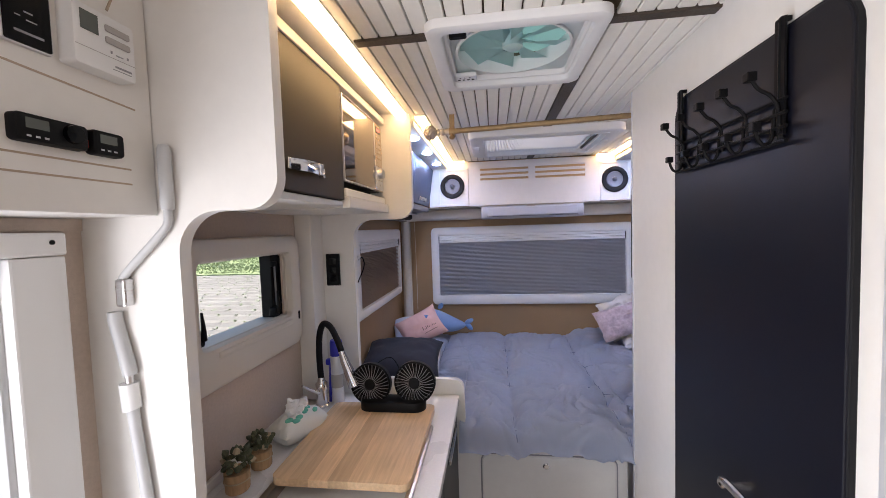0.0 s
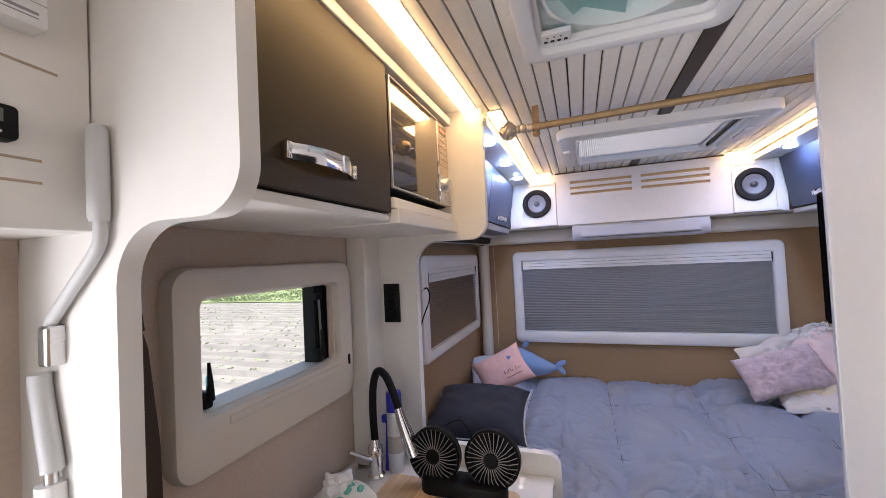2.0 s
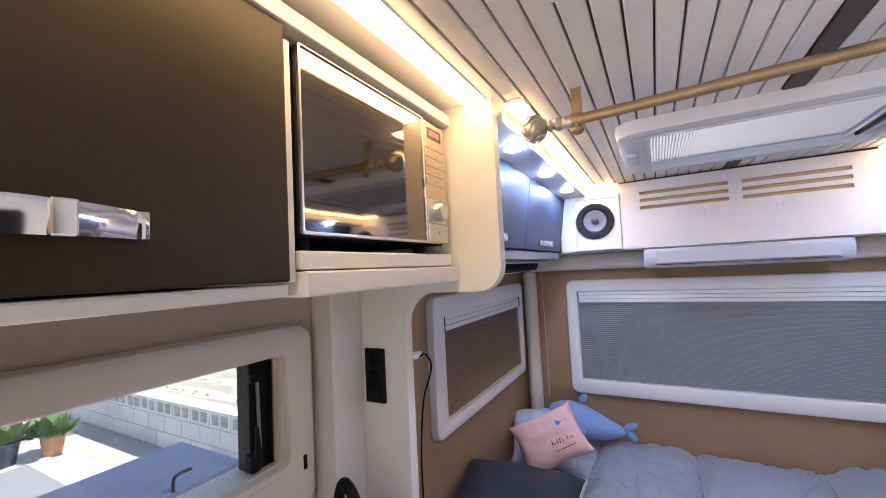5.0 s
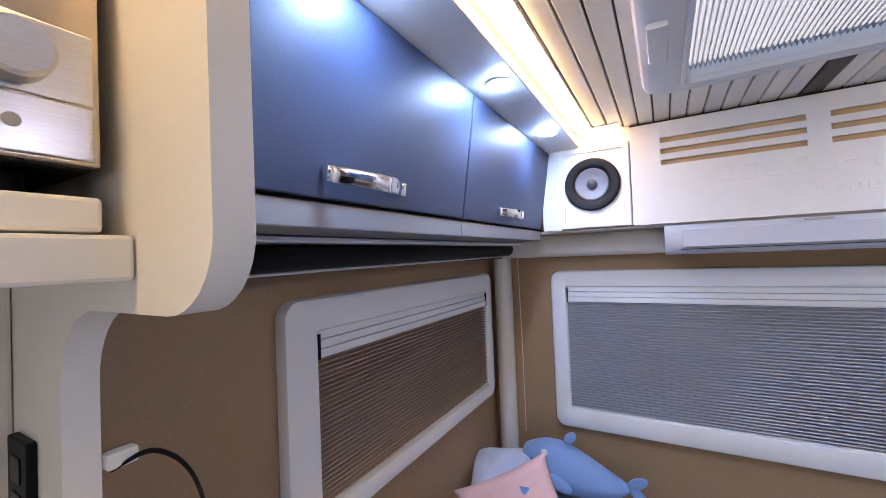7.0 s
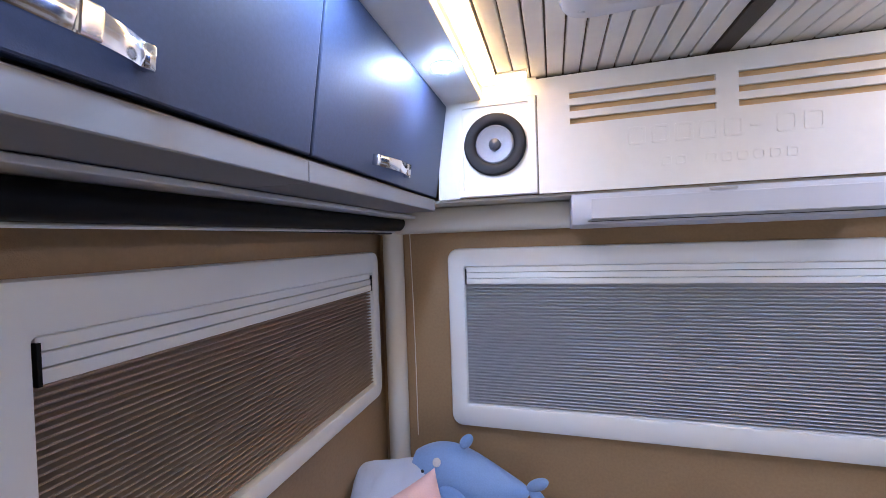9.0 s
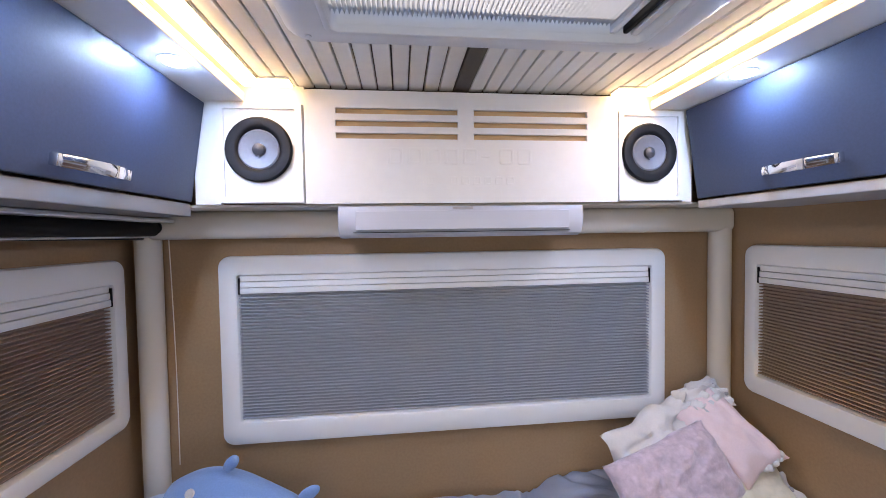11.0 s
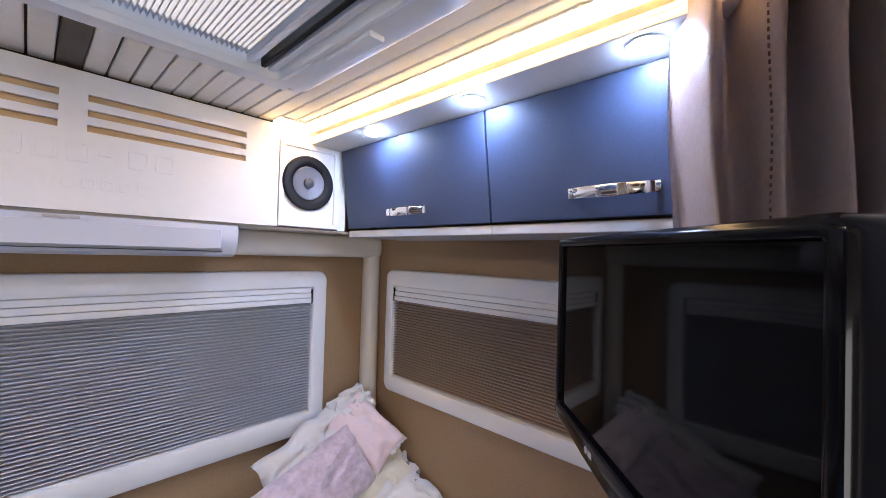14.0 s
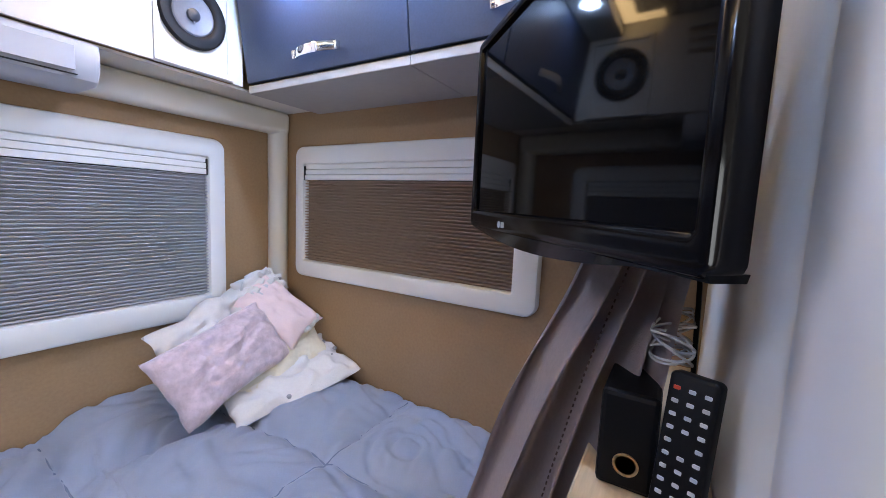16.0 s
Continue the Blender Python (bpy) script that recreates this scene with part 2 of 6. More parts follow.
M_GLASS = glass("window_glass", (0.93, 0.96, 0.95))
M_DOME = translucent("smoked_dome", (0.42, 0.60, 0.58), 0.55)
M_SKYBLIND = translucent("skylight_blind", (0.55, 0.56, 0.60), 0.35)

# ---- building helpers ----
BASE = {}
AT = Vector((0, 0, 0))      # origin of the zone that is being built


def thing(name, at=(0, 0, 0), label="", category="", group="", kind=""):
    e = new(name)
    e.empty_display_size = 0.05
    e.location = Vector(at) + AT
    BASE[e.name] = Vector(at) + AT
    return tagged(e, label, category, group, kind)


def part(name, bm, mat, parent=None, label="", smooth=False, category="", kind="", angle=35):
    """Link a bmesh, given in world metres, as one mesh object under a thing or part."""
    base = BASE[parent.name] if parent else Vector((0, 0, 0))
    bmesh.ops.translate(bm, vec=AT, verts=bm.verts[:])
    bmesh.ops.recalc_face_normals(bm, faces=bm.faces[:])
    me = bpy.data.meshes.new(name)
    if parent:
        bmesh.ops.translate(bm, vec=-base, verts=bm.verts[:])
    else:
        lo = [min(v.co[k] for v in bm.verts) for k in range(3)]
        hi = [max(v.co[k] for v in bm.verts) for k in range(3)]
        base = Vector(((lo[0] + hi[0]) / 2, (lo[1] + hi[1]) / 2, lo[2]))
        bmesh.ops.translate(bm, vec=-base, verts=bm.verts[:])
    if smooth:
        for f in bm.faces:
            f.smooth = True
        for e in bm.edges:
            if len(e.link_faces) == 2 and e.calc_face_angle(0) > radians(angle):
                e.smooth = False
    bm.to_mesh(me)
    bm.free()
    me.materials.append(mat)
    ob = new(name, me)
    if parent:
        ob.parent = parent
        BASE[ob.name] = base
    else:
        ob.location = base
        BASE[ob.name] = base
    return tagged(ob, label, category, "", kind)


def B():
    return bmesh.new()


def box(bm, x0, x1, y0, y1, z0, z1, bevel=0.0, seg=2):
    r = bmesh.ops.create_cube(bm, size=1.0)
    vs = r["verts"]
    for v in vs:
        v.co = Vector(((x0 + x1) / 2 + v.co.x * (x1 - x0), (y0 + y1) / 2 + v.co.y * (y1 - y0), (z0 + z1) / 2 + v.co.z * (z1 - z0)))
    if bevel:
        es = list({e for v in vs for e in v.link_edges})
        bmesh.ops.bevel(bm, geom=es, offset=bevel, segments=seg, affect='EDGES', profile=0.5)
    return bm


def basis(origin, u, v):
    u, v = Vector(u).normalized(), Vector(v).normalized()
    n = u.cross(v)
    m = Matrix((u, v, n)).transposed().to_4x4()
    m.translation = Vector(origin)
    return m


def obox(bm, m, u0, u1, v0, v1, n0, n1, bevel=0.0, seg=2):
    """A box in the axes of the matrix m."""
    tmp = bmesh.new()
    box(tmp, u0, u1, v0, v1, n0, n1, bevel, seg)
    bmesh.ops.transform(tmp, matrix=m, verts=tmp.verts[:])
    me = bpy.data.meshes.new("tmp")
    tmp.to_mesh(me)
    tmp.free()
    bm.from_mesh(me)
    bpy.data.meshes.remove(me)
    return bm


def round_loop(u0, u1, v0, v1, r, k=6):
    pts = []
    for cx, cy, a in ((u1 - r, v1 - r, 0), (u0 + r, v1 - r, 90), (u0 + r, v0 + r, 180), (u1 - r, v0 + r, 270)):
        for i in range(k + 1):
            t = radians(a + 90 * i / k)
            pts.append((cx + r * math.cos(t), cy + r * math.sin(t)))
    return pts


def skin(bm, loops, close=True, cap0=False, cap1=False):
    rows = [[bm.verts.new(p) for p in lp] for lp in loops]
    n = len(rows[0])
    for a, b in zip(rows, rows[1:]):
        for i in range(n if close else n - 1):
            j = (i + 1) % n
            bm.faces.new((a[i], a[j], b[j], b[i]))
    if cap0:
        bm.faces.new(rows[0][::-1])
    if cap1:
        bm.faces.new(rows[-1])
    return rows


def ring(bm, m, outer, r_out, inner, r_in, depth, soft=0.006, back=0.0, k=6):
    """A frame with rounded corners; outer and inner are (u0, u1, v0, v1); it rises from n=back to n=depth."""
    def lp(rect, r, off, n):
        u0, u1, v0, v1 = rect
        return [m @ Vector((x, y, n)) for x, y in round_loop(u0 - off, u1 + off, v0 - off, v1 + off, max(0.002, r + off), k)]
    loops = [lp(outer, r_out, 0, back), lp(outer, r_out, 0, depth - soft), lp(outer, r_out, -soft * 0.3, depth - soft * 0.3), lp(outer, r_out, -soft, depth),
             lp(inner, r_in, soft, depth), lp(inner, r_in, soft * 0.3, depth - soft * 0.3), lp(inner, r_in, 0, depth - soft), lp(inner, r_in, 0, back)]
    loops.append(loops[0])
    rows = [[bm.verts.new(p) for p in q] for q in loops[:-1]]
    rows.append(rows[0])
    n = len(rows[0])
    for a, b in zip(rows, rows[1:]):
        for i in range(n):
            j = (i + 1) % n
            bm.faces.new((a[i], a[j], b[j], b[i]))
    return bm


def slab(bm, m, rect, r, n0, n1, soft=0.004, k=6):
    """A plate with rounded corners and softened front edge."""
    def lp(off, n):
        u0, u1, v0, v1 = rect
        return [m @ Vector((x, y, n)) for x, y in round_loop(u0 - off, u1 + off, v0 - off, v1 + off, max(0.001, r + off), k)]
    skin(bm, [lp(0, n0), lp(0, n1 - soft), lp(-soft * 0.3, n1 - soft * 0.3), lp(-soft, n1)], True, True, True)
    return bm


def lathe(bm, m, prof, seg=32, cap=True):
    loops = [[m @ Vector((r * math.cos(2 * math.pi * i / seg), r * math.sin(2 * math.pi * i / seg), z)) for i in range(seg)] for r, z in prof]
    skin(bm, loops, True, cap, cap)
    return bm


def tube(bm, pts, r, seg=10, radii=None):
    pts = [Vector(p) for p in pts]
    loops = []
    side = None
    for i, p in enumerate(pts):
        d = (pts[min(i + 1, len(pts) - 1)] - pts[max(i - 1, 0)]).normalized()
        if side is None:
            side = d.orthogonal().normalized()
        side = (side - d * side.dot(d)).normalized()
        up = d.cross(side)
        rr = radii[i] if radii else r
        loops.append([p + rr * (math.cos(2 * math.pi * j / seg) * side + math.sin(2 * math.pi * j / seg) * up) for j in range(seg)])
    skin(bm, loops, True, True, True)
    return bm


def smooth_path(pts, n=8):
    pts = [Vector(p) for p in pts]
    out = []
    for i in range(len(pts) - 1):
        p0, p1, p2, p3 = pts[max(i - 1, 0)], pts[i], pts[i + 1], pts[min(i + 2, len(pts) - 1)]
        for k in range(n):
            t = k / n
            out.append(0.5 * ((2 * p1) + (p2 - p0) * t + (2 * p0 - 5 * p1 + 4 * p2 - p3) * t * t + (3 * p1 - p0 - 3 * p2 + p3) * t ** 3))
    out.append(pts[-1])
    return out


def prism(bm, poly, axis, a0, a1):
    """Extrude a polygon along an axis. poly in the two other axes, in xyz order."""
    def at(p, a):
        return Vector((a, p[0], p[1])) if axis == 'x' else Vector((p[0], a, p[1])) if axis == 'y' else Vector((p[0], p[1], a))
    skin(bm, [[at(p, a0) for p in poly], [at(p, a1) for p in poly]], True, True, True)
    return bm


def arc(cx, cy, r, a0, a1, n=8):
    return [(cx + r * math.cos(radians(a0 + (a1 - a0) * i / n)), cy + r * math.sin(radians(a0 + (a1 - a0) * i / n))) for i in range(n + 1)]


def holed(bm, axis, a0, a1, u, v, holes):
    """A plate across an axis between a0 and a1, over u and v, with rectangular holes (u0, u1, v0, v1)."""
    us = sorted({u[0], u[1], *[h[0] for h in holes], *[h[1] for h in holes]})
    vs = sorted({v[0], v[1], *[h[2] for h in holes], *[h[3] for h in holes]})

    def at(a, p, q):
        return Vector((a, p, q)) if axis == 'x' else Vector((p, a, q)) if axis == 'y' else Vector((p, q, a))

    def solid(i, j):
        if i < 0 or j < 0 or i >= len(us) - 1 or j >= len(vs) - 1:
            return False
        cu, cv = (us[i] + us[i + 1]) / 2, (vs[j] + vs[j + 1]) / 2
        return not any(h[0] < cu < h[1] and h[2] < cv < h[3] for h in holes)
    for i in range(len(us) - 1):
        for j in range(len(vs) - 1):
            if not solid(i, j):
                continue
            p0, p1, q0, q1 = us[i], us[i + 1], vs[j], vs[j + 1]
            for a in (a0, a1):
                bm.faces.new([bm.verts.new(at(a, *c)) for c in ((p0, q0), (p1, q0), (p1, q1), (p0, q1))])
            for di, dj, c0, c1 in ((-1, 0, (p0, q0), (p0, q1)), (1, 0, (p1, q0), (p1, q1)), (0, -1, (p0, q0), (p1, q0)), (0, 1, (p0, q1), (p1, q1))):
                if not solid(i + di, j + dj):
                    bm.faces.new([bm.verts.new(p) for p in (at(a0, *c0), at(a0, *c1), at(a1, *c1), at(a1, *c0))])
    bmesh.ops.remove_doubles(bm, verts=bm.verts[:], dist=1e-5)
    return bm


# ---- structure ----
XL, XR, YR, ZC = -0.947, 0.947, 2.893, 1.995
YF = -1.5
WT = 0.05
GZ0 = -0.42
XK = -0.997                            # kitchen part of the side wall stands back
KWIN = (0.895, 1.37, 1.15, 1.525)      # kitchen window opening y0 y1 z0 z1
LWIN = (1.94, 2.775, 1.11, 1.53)
DOORWAY = (-0.46, 0.58, -0.02, 1.545)
FAN = (-0.36, -0.005, 0.923, 1.265)
SKY = (-0.30, 0.31, 1.93, 2.36)

part("floor", box(B(), XK - WT, XR + WT, YF - WT, YR + WT, -0.06, 0.0), M_FLOOR, label="brown vinyl floor of the camper van", category="floor", kind="structure")
part("wall_left", holed(B(), 'x', XK - WT, XK, (YF, 1.60), (0, ZC + 0.1), [(KWIN[0] + 0.03, KWIN[1] - 0.03, KWIN[2] + 0.03, KWIN[3] - 0.03), DOORWAY]), M_TAUPE,
     label="side wall of the camper covered in taupe vinyl", category="wall", kind="structure")
part("wall_bedside", holed(B(), 'x', XK - WT, XL, (1.6005, YR), (0, ZC + 0.1), [LWIN]), M_TAUPE,
     label="side wall of the camper beside the bed", category="wall", kind="structure")
part("wall_right", holed(B(), 'x', XR, XR + WT, (YF, YR), (0, ZC + 0.1), [(1.945, 2.742, 1.16, 1.50)]), M_TAN,
     label="side wall of the camper covered in tan vinyl", category="wall", kind="structure")
part("wall_rear", holed(B(), 'y', YR, YR + WT, (XK - WT, XR + WT), (0, ZC + 0.1), [(-0.64, 0.66, 1.06, 1.49)]), M_TAN,
     label="rear wall of the camper covered in tan vinyl", category="wall", kind="structure")
# unseen closing wall; its opening is added to let the front fill lamp in
part("wall_front", holed(B(), 'y', YF - WT, YF, (XK - WT, XR + WT), (0, ZC + 0.1), [(-0.8, 0.8, 0.95, 1.75)]), M_TAUPE,
     label="plain unseen wall towards the driving cab with opening added for light", category="wall", kind="structure")
part("chassis_skirt", holed(B(), 'z', GZ0, -0.061, (XK - WT, XR + WT), (YF - WT, YR + WT), [(XK, XR, YF, YR)]), M_BODY, label="white lower body skirt of the van", category="van body", kind="structure")
# tan covering of the side wall along the bed
part("wall_covering", holed(B(), 'x', XL, XL + 0.004, (1.6005, YR), (0.4, 1.70), [LWIN]), M_TAN,
     label="tan vinyl covering on the wall beside the bed", category="wall", kind="structure")
part("roof", holed(B(), 'z', ZC + 0.012, ZC + 0.07, (XK - WT, XR + WT), (YF - WT, YR + WT), [FAN, SKY]), M_GROOVE,
     label="dark brown roof lining above the planks", category="roof", kind="structure")


def ceiling():
    bm = B()
    pitch, gap = 0.0405, 0.004
    holes = [FAN, SKY]
    x = 0.028
    starts = []
    while x < 0.52:
        starts.append(x)
        x += pitch
    x = -0.012 - pitch
    while x > -0.56:
        starts.append(x)
        x -= pitch
    for s in starts:
        x0, x1 = s + gap / 2, s + pitch - gap / 2
        spans = [(YF, 0.955), (0.985, 2.72)]
        for h in holes:
            if x1 > h[0] and x0 < h[1]:
                nxt = []
                for a, b in spans:
                    if h[2] > a and h[3] < b:
                        nxt += [(a, h[2]), (h[3], b)]
                    elif h[2] < b <= h[3]:
                        nxt.append((a, h[2]))
                    elif h[2] <= a < h[3]:
                        nxt.append((h[3], b))
                    else:
                        nxt.append((a, b))
                spans = nxt
        for a, b in spans:
            lp = [(x0, ZC + 0.012), (x0, ZC + 0.002), (x0 + 0.002, ZC), (x1 - 0.002, ZC), (x1, ZC + 0.002), (x1, ZC + 0.012)]
            skin(bm, [[Vector((p[0], a, p[1])) for p in lp], [Vector((p[0], b, p[1])) for p in lp]], True, True, True)
    box(bm, XK, -0.5405, YF, YR, ZC, ZC + 0.012)
    box(bm, 0.5565, XR, YF, YR, ZC, ZC + 0.012)
    return part("ceiling", bm, M_PLANK, label="cream tongue-and-groove plank ceiling with dark grooves", category="ceiling", kind="structure")


ceiling()
for y0, y1 in ((1.300, 1.879), (2.411, 2.718)):
    part("ceiling_batten", box(B(), -0.012, 0.028, y0, y1, ZC - 0.004, ZC + 0.012, 0.002), M_BATTEN, label="dark walnut batten along the ceiling", category="batten", kind="structure")
part("ceiling_batten", box(B(), -0.56, -0.385, 0.955, 0.985, ZC - 0.006, ZC + 0.012, 0.002), M_BATTEN, label="dark walnut batten beside the roof fan", category="batten", kind="structure")
part("ceiling_batten", box(B(), 0.0165, 0.62, 0.955, 0.985, ZC - 0.006, ZC + 0.012, 0.002), M_BATTEN, label="dark walnut batten beside the roof fan", category="batten", kind="structure")

# tan padded columns and beam round the bed
part("trim", tube(B(), [(-0.885, YR - 0.025, 0.7), (-0.885, YR - 0.025, 1.63)], 0.034, 14), M_BEIGE_PLASTIC, smooth=True, label="padded cream corner post beside the rear wall", category="post", kind="structure")
part("trim", tube(B(), [(0.91, YR - 0.025, 0.7), (0.91, YR - 0.025, 1.63)], 0.034, 14), M_BEIGE_PLASTIC, smooth=True, label="padded cream corner post beside the rear wall", category="post", kind="structure")
part("trim", box(B(), XL + 0.005, XR - 0.005, YR - 0.06, YR - 0.001, 1.605, 1.685, 0.02, 3), M_BEIGE_PLASTIC, smooth=True, label="padded cream beam across the rear wall", category="beam", kind="structure")


def window_unit(name, m, outer, inner, blind, pleat_mat, label, slats=True, blind_top=0.055):
    """Caravan window: rounded frame, blind cassette with two grooves, pleated blind. m maps u, v, n."""
    o = m @ Vector(((outer[0] + outer[1]) / 2, outer[2], 0))
    w = thing(name, o, label, "window", kind="structure")
    part("window_frame", ring(B(), m, outer, 0.035, inner, 0.006, 0.028, 0.010, 0.001), M_WHITE_PLASTIC, w, "white rounded plastic frame", True)
    u0, u1, v0, v1 = inner
    for i in range(3):
        a = v1 - blind_top * i / 3
        part("blind_rail", obox(B(), m, u0 + 0.004, u1 - 0.004, a - blind_top / 3 + 0.0013, a, 0.004 + 0.001 * i, 0.019 + 0.002 * i, 0.002), M_WHITE_PLASTIC, w)
    bm = B()
    for u in (u0 + 0.002, u1 - 0.006):
        obox(bm, m, u, u + 0.004, v1 - blind_top, v1 - 0.006, 0.004, 0.0245)
    part("blind_guide", bm, M_BLACK, w, "black guide slot")
    bm = B()
    pitch = 0.0096
    n = int((v1 - blind_top - v0) / pitch)
    pitch = (v1 - blind_top - v0) / n
    front, back = 0.0165, 0.0005
    verts = []
    for i in range(n):
        for share, d in ((0.0, back), (0.08, front - 0.001), (0.23, front), (0.38, front - 0.001), (0.46, back)):
            v = v1 - blind_top - (i + share) * pitch
            verts.append((bm.verts.new(m @ Vector((u0, v, d))), bm.verts.new(m @ Vector((u1, v, d)))))
    verts.append((bm.verts.new(m @ Vector((u0, v0, back))), bm.verts.new(m @ Vector((u1, v0, back)))))
    for a, b in zip(verts, verts[1:]):
        bm.faces.new((a[0], a[1], b[1], b[0]))
    part("pleated_blind", bm, pleat_mat, w, "closed dark pleated blind")
    part("outer_pane", obox(B(), m, u0 - 0.02, u1 + 0.02, v0 - 0.02, v1 + 0.02, -0.045, -0.04), M_SCREEN, w, "tinted outer pane")
    return w


window_unit("window_1", basis((0, YR, 0), (1, 0, 0), (0, 0, 1)), (-0.700, 0.715, 0.985, 1.553), (-0.645, 0.662, 1.056, 1.494), True, M_PLEAT,
            "wide white framed rear window with closed grey pleated blind")
window_unit("window_2", basis((XL + 0.004, 0, 0), (0, 1, 0), (0, 0, 1)), (1.872, 2.818, 1.09, 1.552), (1.950, 2.772, 1.137, 1.486), True, M_PLEAT_BROWN,
            "white framed side window with closed brown pleated blind")
window_unit("window_3", basis((XR, 0, 0), (0, -1, 0), (0, 0, 1)), (-2.785, -1.875, 1.10, 1.562), (-2.742, -1.945, 1.158, 1.50), True, M_PLEAT_BROWN,
            "white framed side window with closed brown pleated blind")


def kitchen_window():
    m = basis((XK, 0, 0), (0, 1, 0), (0, 0, 1))
    w = thing("window_4", (XK, 1.07, 1.145), "cream framed kitchen window with dark hinged pane", "window", kind="structure")
    part("window_frame", ring(B(), m, (0.790, 1.354, 1.143, 1.540), 0.045, (0.850, 1.287, 1.256, 1.478), 0.018, 0.034, 0.014, 0.001), M_BEIGE_PLASTIC, w, "cream rounded plastic frame", True)
    part("window_liner", ring(B(), m, (0.843, 1.294, 1.248, 1.484), 0.02, (0.853, 1.284, 1.259, 1.475), 0.015, 0.012, 0.003, -0.06), M_BEIGE_PLASTIC, w, "cream reveal")
    part("blind_bar", obox(B(), m, 0.90, 1.275, 1.225, 1.243, 0.030, 0.037, 0.003), M_BEIGE_PLASTIC, w)
    part("window_pane", obox(B(), m, 0.845, 1.292, 1.25, 1.482, -0.062, -0.058), M_GLASS, w, "clear acrylic pane").visible_shadow = False
    part("pane_edge", obox(B(), m, 1.226, 1.2865, 1.2575, 1.4765, -0.05, -0.008, 0.003), M_BLACK, w, "black inner edge band")
    part("pane_seal", obox(B(), m, 1.2685, 1.2715, 1.262, 1.470, -0.0078, 0.000, 0.001), M_RUBBER, w, "rubber seal line")
    part("stay", tube(B(), [m @ Vector((1.240, 1.45, -0.004)), m @ Vector((1.244, 1.30, -0.004))], 0.0035, 10), M_GREY, w, "dark grey friction stay", True)
    part("stay_clip", obox(B(), m, 1.222, 1.246, 1.434, 1.452, -0.010, 0.004, 0.003), M_BLACK, w)
    for y in (0.875, 1.226):
        lt = part("latch", obox(B(), m, y - 0.010, y + 0.012, 1.262, 1.296, -0.02, 0.010, 0.006), M_BLACK, w, "black turning latch")
        part("latch_lever", tube(B(), [m @ Vector((y + 0.002, 1.280, 0.010)), m @ Vector((y + 0.001, 1.31, 0.014)), m @ Vector((y + 0.002, 1.352, 0.010))], 0.006, 8, [0.010, 0.006, 0.003]), M_BLACK, lt, smooth=True)
    part("clip", obox(B(), m, 1.318, 1.326, 1.232, 1.262, 0.030, 0.038, 0.002), M_BLACK, w)


AT.xyz = 0, 0.065, 0
kitchen_window()

AT.xyz = 0, 0, 0
# dividing panels with rounded overhang and arch
def panel(name, y0, y1, lip, label):
    """A wall panel with an arch below and a rounded overhang that reaches to x = lip."""
    prof = [(XK, 0.0), (-0.80, 0.0), (-0.80, 1.50)] + arc(-0.725, 1.515, 0.075, 180, 90, 8) + [(lip - 0.063, 1.59)] + arc(lip - 0.055, 1.645, 0.055, 270, 360, 8) + [(lip, ZC), (XK, ZC)]
    return part(name, prism(B(), prof, 'y', y0, y1), M_WHITE, label=label, category="panel", kind="structure", smooth=True)


panel("partition_1", 0.675, 0.702, -0.607, "white shaped panel with rounded arch beside the kitchen")
panel("partition_2", 1.545, 1.573, -0.556, "white shaped panel with rounded arch between kitchen and bed")
part("trim", box(B(), XK + 0.001, -0.93, 1.445, 1.5445, 0.9, 1.63, 0.004), M_WHITE, label="white corner post in the kitchen", category="post", kind="structure")
AT.xyz = 0, 0.062, 0.018
# control panel over the side door
bm = B()
box(bm, -0.86, -0.835, YF, 0.611, 1.567, ZC - 0.020, 0.002)
part("wall_panel", bm, M_WHITE, label="white panel with engraved lines over the side door", category="panel", kind="structure")
part("wall_panel", box(B(), XK + 0.002, -0.861, YF, 0.611, 1.567, 1.58), M_WHITE, label="white underside of the panel over the side door", category="panel", kind="structure")
part("door_head", box(B(), XK + 0.001, XK + 0.006, YF, 0.611, 1.545, 1.566), M_TAUPE, label="taupe strip above the side door", category="trim", kind="structure")
m_ctl = basis((-0.835, 0, 0), (0, 1, 0), (0, 0, 1))
GROOVES = [((0.30, 1.735), (0.33, 1.758)), ((0.33, 1.758), (0.58, 1.742)), ((0.1, 1.641), (0.565, 1.641)), ((0.1, 1.617), (0.565, 1.617))]
for (a, b), (c, d) in GROOVES:
    bm = B()
    L_ = math.hypot(c - a, d - b)
    mg = m_ctl @ Matrix.Translation((a, b, 0)) @ Matrix.Rotation(math.atan2(d - b, c - a), 4, 'Z')
    obox(bm, mg, 0, L_, -0.0014, 0.0014, -0.002, 0.0006)
    part("groove", bm, material("groove_tan", (0.42, 0.33, 0.25), 0.7) if "groove_tan" not in bpy.data.materials else bpy.data.materials["groove_tan"], label="engraved tan line on the white panel", category="trim", kind="structure")

AT.xyz = 0, 0.085, 0.016
# side door frame
fr = thing("door_1", (XK, 0.0, 0.0), "white framed sliding door standing open", "door", kind="structure")
md = basis((XK + 0.004, 0, 0), (0, 1, 0), (0, 0, 1))
part("door_post", obox(B(), md, 0.455, 0.535, 0.0, 1.505, 0.0, 0.03, 0.004), M_WHITE_PLASTIC, fr)
part("door_rail", obox(B(), md, -0.75, 0.535, 1.506, 1.544, 0.0, 0.034, 0.004), M_WHITE_PLASTIC, fr)
part("door_post", obox(B(), md, -0.62, -0.55, 0.0, 1.505, 0.0, 0.03, 0.004), M_WHITE_PLASTIC, fr)
part("screw", lathe(B(), md @ Matrix.Translation((0.512, 1.528, 0.034)), [(0.004, 0), (0.004, 0.0015)], 12), M_BLACK, fr)
